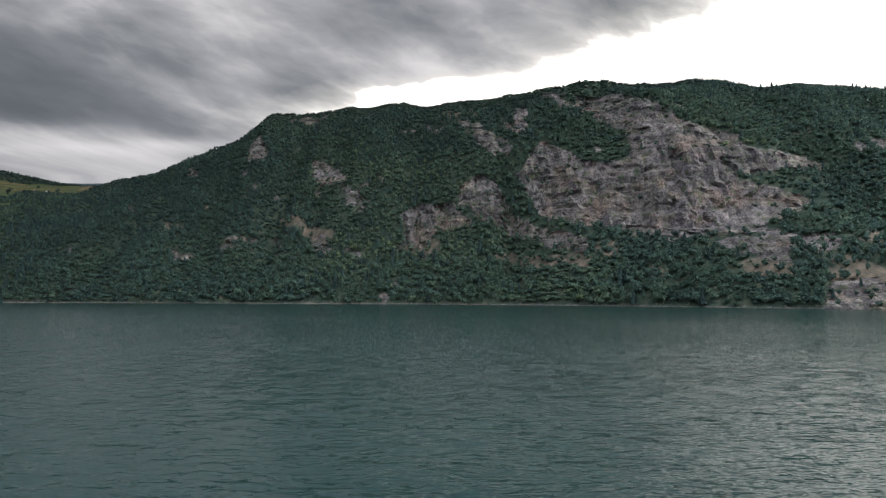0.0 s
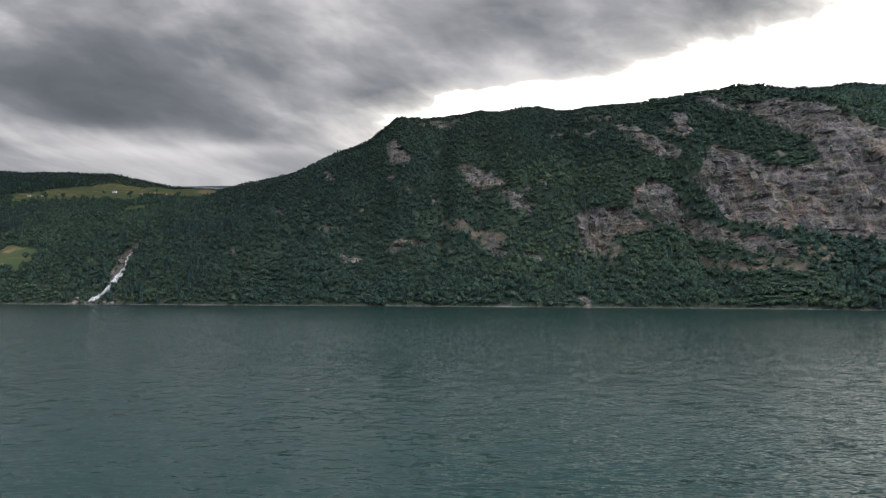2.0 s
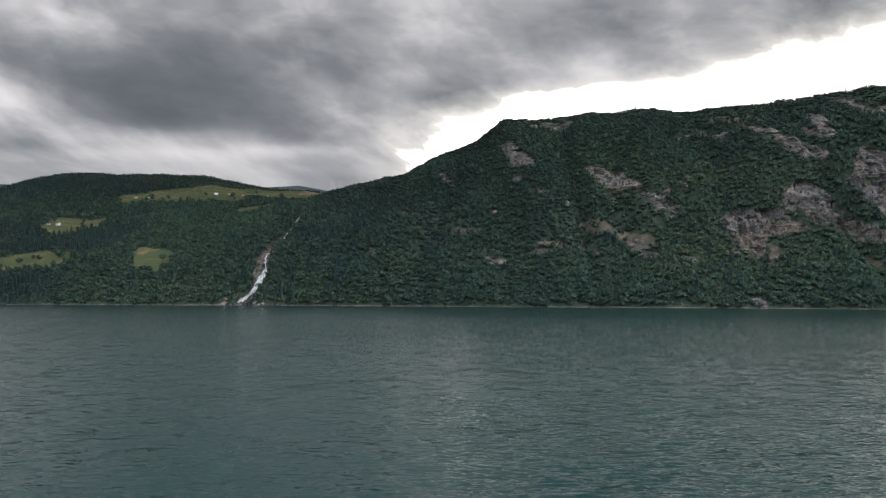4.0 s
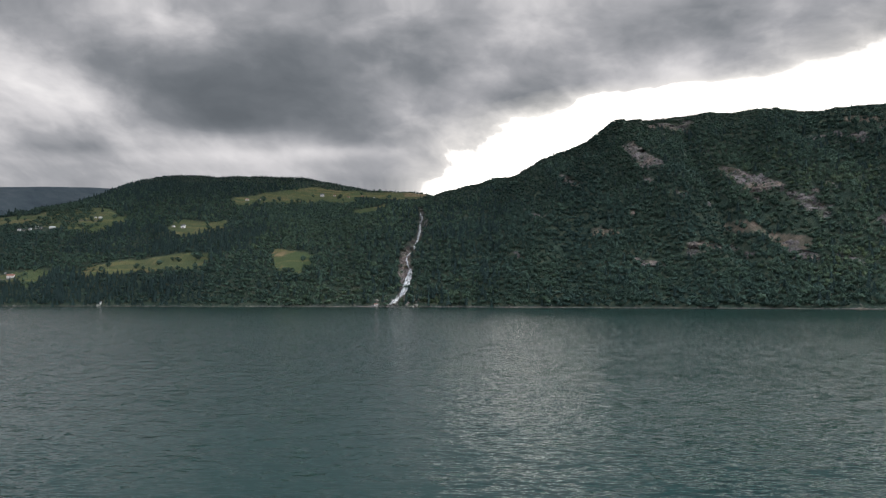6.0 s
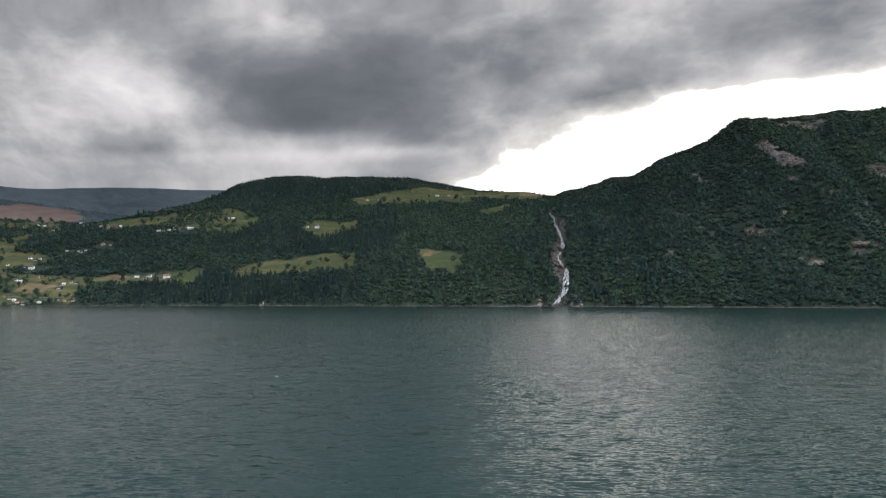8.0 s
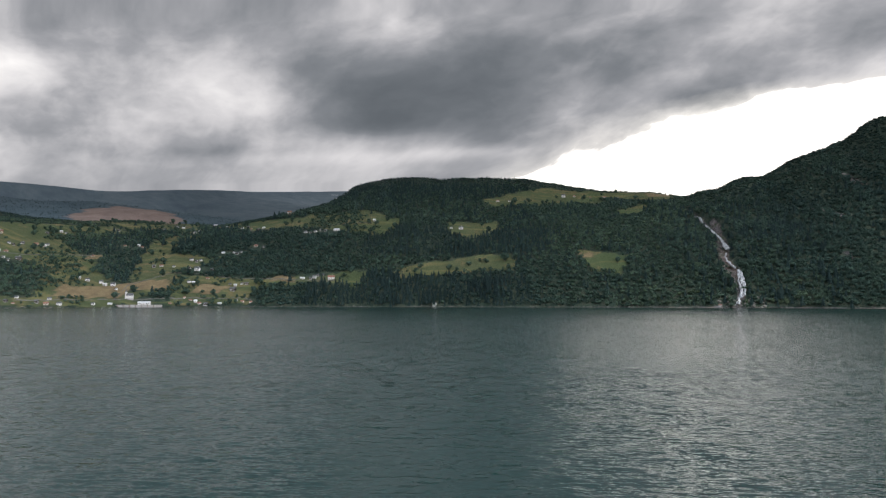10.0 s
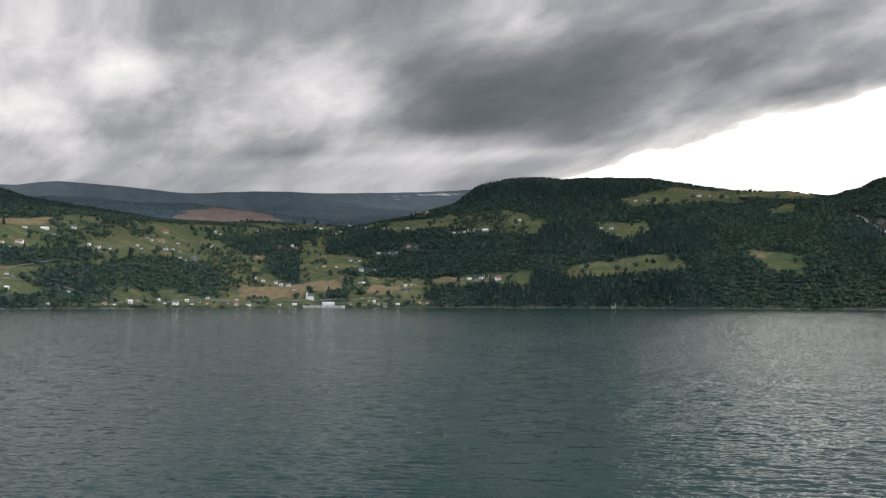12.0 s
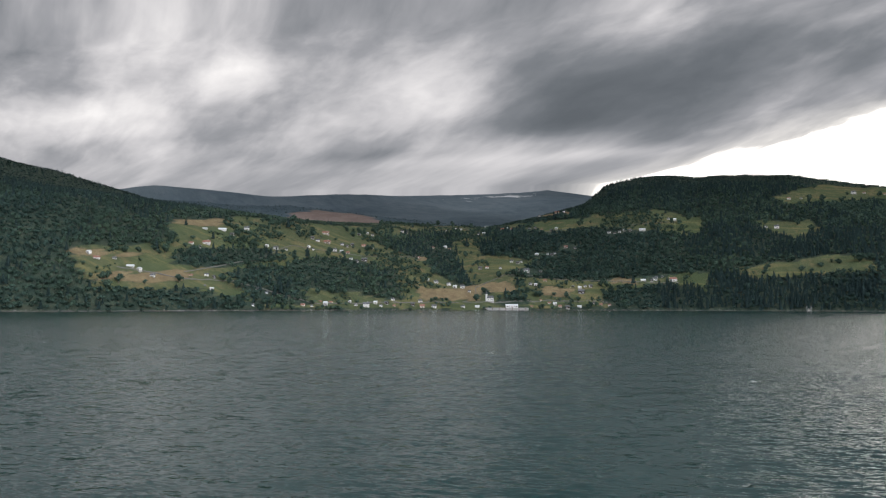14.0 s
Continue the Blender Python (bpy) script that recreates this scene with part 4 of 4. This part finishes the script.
# ------------------------------------------------------------------ houses
def gable_house(name, length, deep, wall_h, roof_h, wall_mat, roof_mat, windows, door=True, chimney=True, eave=0.16):
    """A gabled house on a stone footing, 1 unit to the metre, its ridge along x."""
    top = new(name)
    l, d = length / 2, deep / 2
    part("footing", solid((-l - 0.04, l + 0.04, -d - 0.04, d + 0.04, -1.6, 0.12)), CONCRETE, top)
    bm = bmesh.new()
    prism(bm, [(-d, 0.1), (d, 0.1), (d, wall_h), (0, wall_h + roof_h), (-d, wall_h)], -l, l)
    bmesh.ops.rotate(bm, verts=bm.verts, cent=(0, 0, 0), matrix=Matrix.Rotation(radians(90), 3, "Z"))
    part("wall", bm, wall_mat, top)
    k = roof_h / d
    for sign in (-1, 1):
        bm = bmesh.new()
        e = d + eave
        prism(bm, [(0, wall_h + roof_h + 0.03), (e, wall_h + roof_h - k * e + 0.03), (e, wall_h + roof_h - k * e + 0.13), (0, wall_h + roof_h + 0.15)], -l - eave, l + eave)
        bmesh.ops.rotate(bm, verts=bm.verts, cent=(0, 0, 0), matrix=Matrix.Rotation(radians(90 * sign), 3, "Z"))
        part("roof_slope", bm, roof_mat, top)
    if chimney:
        part("chimney", solid((l * 0.3, l * 0.3 + 0.26, -0.13, 0.13, wall_h + roof_h * 0.7, wall_h + roof_h + 0.42), (l * 0.3 - 0.04, l * 0.3 + 0.3, -0.17, 0.17, wall_h + roof_h + 0.42, wall_h + roof_h + 0.48)), CONCRETE, top)
    for wx, wz, ww, wh in windows:
        win = part("window", solid((wx - ww / 2 - 0.05, wx + ww / 2 + 0.05, -d - 0.035, -d + 0.02, wz - 0.05, wz + wh + 0.05)), TRIM, top)
        part("pane", solid((wx - ww / 2, wx + ww / 2, -d - 0.045, -d - 0.03, wz, wz + wh)), PANE, win)
    if door:
        part("door", solid((-0.16, 0.16, -d - 0.05, -d + 0.02, 0.1, 0.82)), DOOR, top)
    for s in (-1, 1):
        win = part("window", solid((s * l - 0.035, s * l + 0.035, -0.2, 0.2, wall_h * 0.55, wall_h * 0.55 + 0.4)), TRIM, top)
        part("pane", solid((s * l - 0.045, s * l + 0.045, -0.15, 0.15, wall_h * 0.55 + 0.05, wall_h * 0.55 + 0.35)), PANE, win)
    return top


two_floors = [(x, z, 0.28, 0.34) for x in (-0.95, -0.45, 0.45, 0.95) for z in (0.45, 1.15)]
one_floor = [(x, 0.5, 0.34, 0.32) for x in (-1.0, -0.5, 0.5, 1.0)]
barn_row = [(x, 0.7, 0.36, 0.28) for x in (-1.9, -1.2, 1.2, 1.9)]
MODELS = {
    "W": (gable_house("house", 2.8, 1.9, 1.65, 0.85, WHITE, SLATE, two_floors), 2.8, "white boarded house with a dark slate roof", "house"),
    "R": (gable_house("house", 3.2, 2.0, 1.35, 0.9, WHITE, TILE, one_floor), 3.2, "white farmhouse under a red tiled roof", "house"),
    "O": (gable_house("house", 2.8, 1.9, 1.3, 0.8, OCHRE, TILE, one_floor), 2.8, "ochre boarded house with a reddish roof", "house"),
    "D": (gable_house("house", 2.8, 1.9, 1.4, 0.8, DARKWALL, SLATE, one_floor), 2.8, "dark tarred timber house with slate roof", "house"),
    "B": (gable_house("barn", 5.0, 2.3, 1.35, 0.85, WHITE, METAL, barn_row, True, False), 5.0, "long pale barn with a sheet metal roof", "barn"),
}
SPOTS = {k: [] for k in MODELS}
for hx, hy, w, sort in HOUSES:
    if sort in MODELS:
        SPOTS[sort].append((hx, hy, w))
for sort, spots in SPOTS.items():
    model, length, label, category = MODELS[sort]
    tagged(model, label, category, "houses of the village" if category == "house" else "barns of the village")
    for n, (hx, hy, w) in enumerate(spots):
        turn = 12 * math.sin(hx * 3.7 + hy) + (18 if hx < -560 else 0)
        ground = min(float(land(np.array([hx + a]), np.array([hy + b]))[0]) for a in (-1, 1) for b in (-0.9, 0.3))
        place = pose(hx, hy, max(ground, 0.35) + 0.25, 0, 0, turn)
        ob = copy_thing(model, place) if n else model
        if not n:
            ob.matrix_basis = place
        s = w / length * 0.58
        ob.scale = (s, max(s * 0.9, 0.45), max(min(s * 0.95, 0.9), 0.48))

# sheds and garages beside the houses
SHEDS = [(gable_house("shed", 1.7, 1.2, 0.8, 0.45, DARKWALL, SLATE, [(-0.5, 0.3, 0.22, 0.2)], True, False), "small tarred timber shed beside a house"),
         (gable_house("shed", 1.6, 1.2, 0.85, 0.4, WHITE, METAL, [(0.5, 0.3, 0.22, 0.2)], True, False), "small pale garage with a sheet metal roof")]
g, placed = np.random.RandomState(23), [0, 0]
for hx, hy, w, sort in HOUSES[::2]:
    if hx > -420 or sort in "CQ":
        continue
    sx, sy = hx + (w * 0.6 + g.uniform(0.8, 2.2)) * (1 if g.uniform() < 0.5 else -1), hy + g.uniform(-1.6, 1.2)
    if sy < float(shore(np.array([sx]))[0]) + 1.2 or min(abs(sx - ox) / ow + abs(sy - oy) / 3 for ox, oy, ow, _ in HOUSES) < 0.75:
        continue
    n = int(g.uniform() < 0.5)
    model, label = SHEDS[n]
    place = pose(sx, sy, max(float(land(np.array([sx]), np.array([sy]))[0]), 0.3) + 0.1, 0, 0, g.uniform(-25, 25))
    ob = copy_thing(model, place) if placed[n] else model
    if not placed[n]:
        tagged(model, label, "shed", "sheds of the village")
        ob.matrix_basis = place
    placed[n] += 1
    k = g.uniform(0.7, 1.0)
    ob.scale = (k, k, k)

# church by the quay
top = new("church")
top.location = (-539.5, 306.5, 4.1)
top.rotation_euler = (0, 0, radians(14))
top.scale = (0.8, 0.8, 0.8)
part("footing", solid((-2.2, 2.6, -1.15, 1.15, -3.0, 0.15)), CONCRETE, top)
bm = prism(bmesh.new(), [(-1.0, 0.1), (1.0, 0.1), (1.0, 1.9), (0, 3.1), (-1.0, 1.9)], -2.4, 1.4)
bmesh.ops.rotate(bm, verts=bm.verts, cent=(0, 0, 0), matrix=Matrix.Rotation(radians(90), 3, "Z"))
part("nave", bm, WHITE, top)
for sign in (-1, 1):
    bm = prism(bmesh.new(), [(0, 3.13), (1.15, 1.75), (1.15, 1.87), (0, 3.26)], -1.5 if sign < 0 else -2.5, 2.5 if sign < 0 else 1.5)
    bmesh.ops.rotate(bm, verts=bm.verts, cent=(0, 0, 0), matrix=Matrix.Rotation(radians(90 * sign), 3, "Z"))
    part("roof_slope", bm, SLATE, top)
part("tower", solid((-2.2, -1.2, -0.5, 0.5, 0.1, 3.9), (-2.28, -1.12, -0.58, 0.58, 3.9, 4.02)), WHITE, top)
bm = bmesh.new()
bmesh.ops.create_cone(bm, cap_ends=True, segments=8, radius1=0.56, radius2=0.02, depth=2.3, matrix=Matrix.Translation((-1.7, 0, 5.15)))
part("spire", bm, SLATE, top)
for x in (-0.6, 0.2, 1.0, 1.8):
    win = part("window", solid((x - 0.17, x + 0.17, -1.04, -0.98, 0.6, 1.6)), TRIM, top)
    part("pane", solid((x - 0.12, x + 0.12, -1.055, -1.03, 0.65, 1.55)), PANE, win)
tagged(top, "white wooden church with steeple above the quay", "church")

# quay with its warehouse
bm = solid((-541, -521, 297.2, 303.5, -1.5, 1.15))
bmesh.ops.bevel(bm, geom=bm.edges[:], offset=0.12, segments=1, affect="EDGES")
quay = new("quay")
part("deck", bm, CONCRETE, quay)
for i in range(7):
    part("fender_pile", solid((-540 + i * 3, -539.75 + i * 3, 296.95, 297.2, -1.5, 1.35)), BARK, quay)
tagged(quay, "pale concrete quay with timber fender piles", "quay")
ware = gable_house("warehouse", 6.4, 2.4, 1.5, 0.7, WHITE, METAL, [(x, 0.6, 0.5, 0.5) for x in (-2.4, -1.5, 1.5, 2.4)], True, False)
ware.matrix_basis = pose(-528.5, 300.8, 1.15, 0, 0, 10)
ware.scale = (0.85, 0.8, 0.7)
tagged(ware, "long white warehouse on the concrete quay", "warehouse")
# boathouse alone on the wooded shore
bh = gable_house("boathouse", 1.9, 1.5, 0.95, 0.5, WHITE, SLATE, [(-0.6, 0.4, 0.25, 0.25), (0.6, 0.4, 0.25, 0.25)], True, False)
bh.matrix_basis = pose(-393.2, 332.3, 0.9, 0, 0, 4)
tagged(bh, "small white boathouse on the stony shore", "boathouse")


# ------------------------------------------------------------------ roads
def ribbon(name, points, width, material, lift_by=0.22):
    p = np.array(points, float)
    s = np.concatenate([[0], np.cumsum(np.hypot(*np.diff(p, axis=0).T))])
    t = np.arange(0, s[-1], 1.5)
    x, y = np.interp(t, s, p[:, 0]), np.interp(t, s, p[:, 1])
    dx, dy = np.gradient(x), np.gradient(y)
    n = np.hypot(dx, dy)
    bm = bmesh.new()
    rows = []
    for i in range(len(t)):
        row = []
        for k in (-1, -0.9, 0, 0.9, 1):
            px, py = x[i] - dy[i] / n[i] * width / 2 * k, y[i] + dx[i] / n[i] * width / 2 * k
            row.append(bm.verts.new((px, py, float(land(np.array([px]), np.array([py]))[0]) + (lift_by if abs(k) < 1 else -0.5))))
        rows.append(row)
    for a, b in zip(rows, rows[1:]):
        for k in range(4):
            bm.faces.new((a[k], a[k + 1], b[k + 1], b[k]))
    return tagged(part(name, bm, material), kind="structure")


ribbon("road_upland", [(-600, 452), (-545, 422), (-515, 410), (-490, 408), (-476, 409), (-440, 415)], 0.45, TARMAC)
ribbon("road_village", [(-672, 219), (-650, 233), (-638, 246), (-606, 255), (-583, 278), (-565, 292), (-545, 303), (-515, 316), (-495, 322), (-484, 324)], 0.45, TARMAC)
ribbon("road_slope", [(-545, 303), (-548, 320), (-536, 342), (-520, 345), (-500, 343), (-470, 346), (-448, 349)], 0.35, TARMAC)
ribbon("track_hamlet", [(-654, 236), (-640, 268), (-636, 300), (-622, 312), (-606, 320), (-582, 345)], 0.35, TARMAC)


# ------------------------------------------------------------------ waterfall
def foam_material():
    k = Mat("falling_water", 0.5, 0.3)
    n = k.noise(k.place((2.0, 1.0, 0.5)), 1.6, 6, 0.7)
    k.colour(k.ramp(n, (0.40, (0.12, 0.13, 0.14)), (0.51, (0.34, 0.355, 0.365)), (0.63, (0.72, 0.735, 0.745))))
    return k.m


FOAM = foam_material()
fall = new("waterfall")


def stream(name, y0, y1, width, strands, seed):
    """White water over the bed from y0 down to y1, in strands that part and meet."""
    g = np.random.RandomState(seed)
    bm = bmesh.new()
    for s in range(strands):
        off, ph = g.uniform(-0.5, 0.5), g.uniform(0, 6)
        rows, ys = [], np.linspace(y0, y1, max(8, int(abs(y0 - y1) * 2)))
        for i, y in enumerate(ys):
            f = i / (len(ys) - 1)
            w = width(f)
            c = float(np.interp(y, fall_y, fall_x)) + w * (off + 0.35 * math.sin(f * 5 + ph)) + 0.25 * math.sin(y * 1.7 + ph)
            h = max(0.11, w * (0.2 + 0.16 * math.sin(f * 9 + ph * 2)) * (1.1 if strands == 1 else 0.5))
            row = []
            for k in (-1.15, -0.9, 0, 0.9, 1.15):
                z = float(land(np.array([c + k * h]), np.array([y]))[0])
                row.append(bm.verts.new((c + k * h, y - (0.8 if abs(k) < 1 else -0.2), z + (0.55 if abs(k) < 1 else -0.3) + 0.12 * math.sin(i * 1.3 + s))))
            rows.append(row)
        for a, b in zip(rows, rows[1:]):
            for k in range(4):
                bm.faces.new((a[k], a[k + 1], b[k + 1], b[k]))
    ob = part(name, bm, FOAM, fall)
    ob.data.shade_smooth()


stream("upper_fall", 431, 410, lambda f: 0.8 + 0.25 * math.sin(f * 8), 1, 1)
stream("long_fall", 408, 366, lambda f: 0.8 + 1.3 * f * f, 3, 2)
stream("middle_cascade", 362, 348.5, lambda f: 1.0 + 0.5 * math.sin(f * 6), 1, 3)
stream("lower_fall", 347, 332, lambda f: 1.0 + 1.7 * f, 5, 4)
stream("outflow", 332, 327.2, lambda f: 1.6, 3, 5)
tagged(fall, "white waterfall tumbling down a rocky gully", "waterfall")


# ------------------------------------------------------------------ flecks of foam on the wave crests
def fleck(seed):
    g = np.random.RandomState(seed)
    polys, a = [], g.uniform(0, 6)
    for i in range(9):
        u = (i - 4) / 4
        w = 0.16 * (1 - u * u) + 0.03
        c = (u * 0.5, 0.12 * math.sin(u * 3 + a) + g.uniform(-0.03, 0.03))
        top = 0.2 * (1 - abs(u)) + 0.02
        polys.append([(c[0] - 0.09, c[1] - w, 0.0), (c[0] + 0.09, c[1] - w * g.uniform(0.6, 1), 0.0), (c[0] + 0.08, c[1], top), (c[0] - 0.08, c[1], top * g.uniform(0.6, 1))])
        polys.append([(c[0] - 0.08, c[1], top), (c[0] + 0.08, c[1], top), (c[0] + 0.09, c[1] + w * 0.7, 0.0), (c[0] - 0.09, c[1] + w * 0.7, 0.0)])
    return pack(polys, [0] * len(polys))


g = np.random.RandomState(61)
n = 80
x, y, s = g.uniform(-700, 150, n), g.uniform(14, 120, n), g.uniform(0.08, 0.24, n)
ob = join_mesh("foam_flecks", [fleck(i) for i in range(4)], g.randint(0, 4, n), np.stack([x, y, 0 * x + 0.005], -1), np.stack([s, s, s * 0.4], -1), g.uniform(-0.5, 0.5, n), [FOAM])
tagged(ob, "small white flecks of foam on the waves", "foam", kind="stuff")


# ------------------------------------------------------------------ stones along the shore
def pebble(seed):
    g = np.random.RandomState(seed)
    bm = bmesh.new()
    bmesh.ops.create_icosphere(bm, subdivisions=1, radius=0.5)
    for v in bm.verts:
        v.co *= g.uniform(0.75, 1.2)
    pts = np.array([v.co[:] for v in bm.verts])
    corners = np.array([v.index for f in bm.faces for v in f.verts])
    counts = np.full(len(bm.faces), 3)
    bm.free()
    return pts, corners, counts, np.zeros(len(counts), int)


PEBBLES = [pebble(i) for i in range(5)]
g = np.random.RandomState(77)
n = 5200
x = g.uniform(-760, 260, n)
lump = np.clip(0.5 + 0.8 * waves(x * 0.09, 0 * x, 71, 3), 0, 1)
x, lump = x[g.uniform(size=n) < 0.25 + 0.75 * lump], None
n = len(x)
y = shore(x) + g.uniform(-0.7, 1.4, n)
size = g.uniform(0.12, 0.34, n) * np.where(g.uniform(size=n) < 0.06, 1.9, 1.0)
ob = join_mesh("shore_stones", PEBBLES, g.randint(0, 5, n), np.stack([x, y, np.maximum(land(x, y), 0) + 0.05], -1), np.stack([size * 1.7, size, size * 0.62], -1), g.uniform(0, 0.6, n), [STONE])
tagged(ob, "pale grey stones strewn along the waterline", "stones", kind="stuff")
boul = np.concatenate([np.stack([g.uniform(100, 190, 40), g.uniform(0.5, 6, 40)], -1), np.stack([g.uniform(-256, -232, 40), g.uniform(0, 6, 40)], -1)])
bx, by = boul[:, 0], shore(boul[:, 0]) + boul[:, 1]
bs = g.uniform(0.6, 2.2, len(bx))
ob = join_mesh("boulders", PEBBLES, g.randint(0, 5, len(bx)), np.stack([bx, by, land(bx, by) + 0.1], -1), np.stack([bs * 1.3, bs, bs * 0.8], -1), g.uniform(0, 6, len(bx)), [STONE])
tagged(ob, "weathered boulders at the foot of the slopes", "boulders", kind="stuff")


# ------------------------------------------------------------------ woods
def mountain_firs(x, y, z):
    return np.where(z > 95, 0.07, 0.03) + 0.08 * (waves(x * 0.03, y * 0.03, 81, 2) > 0.4) + np.where(x < -195, 0.2, 0)


def hill_firs(x, y, z):
    belt = ((x < -385) & (x > -460) & (y < 356)) * 0.75 + ((x < -345) & (x > -415) & (y < 352)) * 0.6
    dome = np.clip((z - 66) / 18, 0, 1) * 0.62
    mid = ((x > -440) & (x < -330) & (y > 372) & (y < 410)) * 0.6
    return np.clip(np.maximum(np.maximum(belt, dome), mid) + 0.05 + 0.14 * (waves(x * 0.03, y * 0.03, 82, 2) > 0.3), 0, 0.92)


def left_firs(x, y, z):
    return np.clip(0.08 + 0.5 * (x < -690) * (waves(x * 0.02, y * 0.02, 83, 2) > -0.5) + 0.3 * ((x > -600) & (x < -540) & (y > 320)), 0, 0.9)


plant("mountain_forest", -262, 300, 2.42, 301, "dense green birch woods clinging to the mountainside", mountain_firs)
plant("hill_forest", -548, -262, 2.28, 302, "dark spruce and birch forest on the hill", hill_firs, 0.85)
plant("valley_forest", -760, -548, 2.35, 303, "mixed woods and copses round the village", left_firs, 0.72)
plant("west_forest", -1010, -760, 3.9, 304, "dark mixed forest on the far western hillside", left_firs, 0.9)

g = np.random.RandomState(91)
x, y = g.uniform(-1230, -420, 4500), g.uniform(565, 735, 4500)
z = ridge_height(x, y)
keep = (1 - ((x + 738) / 54) ** 2 - ((y - 648 + (x + 738) * 0.25) / 62) ** 2) < 0.0
x, y, z = x[keep], y[keep], z[keep]
n = len(x)
h = g.uniform(0.8, 1.5, n)
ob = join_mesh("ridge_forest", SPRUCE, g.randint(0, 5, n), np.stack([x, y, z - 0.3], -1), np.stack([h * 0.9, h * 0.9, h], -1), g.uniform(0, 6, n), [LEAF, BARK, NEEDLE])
tagged(ob, "dark spruce forest on the ridge behind the village", "forest", kind="stuff")


# bushes and hedges strewn over the meadows
g = np.random.RandomState(95)
x, y = g.uniform(-700, -410, 40000), g.uniform(200, 460, 40000)
o = open_ground(x, y)
keep = (o == 1) & (y > shore(x) + 1.5) & (waves(x * 0.11, y * 0.11, 84, 3) > -0.08 + 0.7 * g.uniform(size=40000))
for hx, hy, w, *_ in HOUSES:
    keep &= ~((np.abs(x - hx) < w * 0.7 + 0.8) & (y > hy - 5.0) & (y < hy + w))
x, y = x[keep], y[keep]
n = len(x)
h = 0.4 + 2.1 * g.uniform(size=n) ** 2.2
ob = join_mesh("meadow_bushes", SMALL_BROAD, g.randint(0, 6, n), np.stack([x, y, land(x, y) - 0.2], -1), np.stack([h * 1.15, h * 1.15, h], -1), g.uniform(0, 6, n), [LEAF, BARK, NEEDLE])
tagged(ob, "green bushes and hedges strewn over the meadows", "bushes", kind="stuff")


# ------------------------------------------------------------------ single trees in the fields
def mesh_of(template, slot):
    pts, corners, counts, slots = template
    bm, k = bmesh.new(), 0
    for c, s in zip(counts, slots):
        if (s == 1) == (slot == 1):
            bm.faces.new([bm.verts.new(pts[i]) for i in corners[k:k + c]])
        k += c
    return bm


def tapered_trunk():
    bm = bmesh.new()
    bmesh.ops.create_cone(bm, cap_ends=True, segments=7, radius1=0.05, radius2=0.022, depth=0.6, matrix=Matrix.Translation((0, 0, 0.24)))
    for a in (0.4, 2.3, 4.4):
        m = Matrix.Translation((0.08 * math.cos(a), 0.08 * math.sin(a), 0.5)) @ Matrix.Rotation(a, 4, "Z") @ Matrix.Rotation(0.7, 4, "Y")
        bmesh.ops.create_cone(bm, cap_ends=True, segments=5, radius1=0.02, radius2=0.008, depth=0.3, matrix=m)
    return bm


def tree_model(name, template, leaf, label):
    top = new(name)
    part("trunk", tapered_trunk(), BARK, top)
    crown = part("crown", mesh_of(template, 0), leaf, top)
    crown.data.attributes.new("tone", "FLOAT", "POINT").data.foreach_set("value", np.full(len(crown.data.vertices), 0.45, np.float32))
    return tagged(top, label, "tree", "trees in the fields")


MODEL_TREES = [tree_model("birch_tree", broadleaf(400, 70, 0.3), LEAF, "round green birch standing alone in a meadow"), tree_model("birch_tree", broadleaf(401, 70, 0.3), LEAF, "broad green birch standing alone in a meadow"),
               tree_model("spruce_tree", spruce(402, 7, 8), NEEDLE, "slender dark spruce standing in a meadow")]
g = np.random.RandomState(93)
used = set()
x, y = g.uniform(-690, -250, 9000), g.uniform(205, 505, 9000)
o = open_ground(x, y)
edge = within(WOODS + COPSES, x + 9, y) | within(WOODS + COPSES, x - 7, y) | (g.uniform(size=9000) < 0.25)
clear = np.ones(9000, bool)
for hx, hy, w, _ in HOUSES:
    clear &= ~((np.abs(x - hx) < w * 0.9 + 0.8) & (y > hy - 5.5) & (y < hy + w))
for i in np.where((o == 1) & edge & clear & (y > shore(x) + 2))[0][:230]:
    k = 2 if g.uniform() < 0.08 else i % 2
    h = g.uniform(3.5, 6.0) if k == 2 else g.uniform(2.0, 4.2)
    w = h * (0.5 if k == 2 else g.uniform(0.85, 1.15))
    place = pose(x[i], y[i], float(land(x[i:i + 1], y[i:i + 1])[0]) - 0.1, 0, 0, g.uniform(0, 360))
    if k in used:
        ob = copy_thing(MODEL_TREES[k], place)
    else:
        ob = MODEL_TREES[k]
        ob.matrix_basis = place
        used.add(k)
    ob.scale = (w, w, h)
# hedge bushes on the long pasture
for bx, by, w in ((-377.5, 362.5, 4.2), (-368, 365.5, 4.0), (-358, 367, 7.0), (-352, 369, 5.0)):
    ob = copy_thing(MODEL_TREES[0], pose(bx, by, float(land(np.array([bx]), np.array([by]))[0]) - 0.5, 0, 0, bx * 9))
    ob.scale = (w, w * 0.9, w * 0.75)

# radio mast on the summit
mast = new("radio_mast")
mz = float(land(np.array([64.0]), np.array([366.0]))[0])
mast.location = (64.0, 366.0, mz - 0.3)
part("pole", solid((-0.07, 0.07, -0.07, 0.07, 0, 7.5)), METAL, mast)
part("crossarm", solid((-0.6, 0.6, -0.04, 0.04, 6.2, 6.3), (-0.4, 0.4, -0.04, 0.04, 6.9, 7.0)), METAL, mast)
tagged(mast, "thin grey metal mast on the wooded summit", "mast")
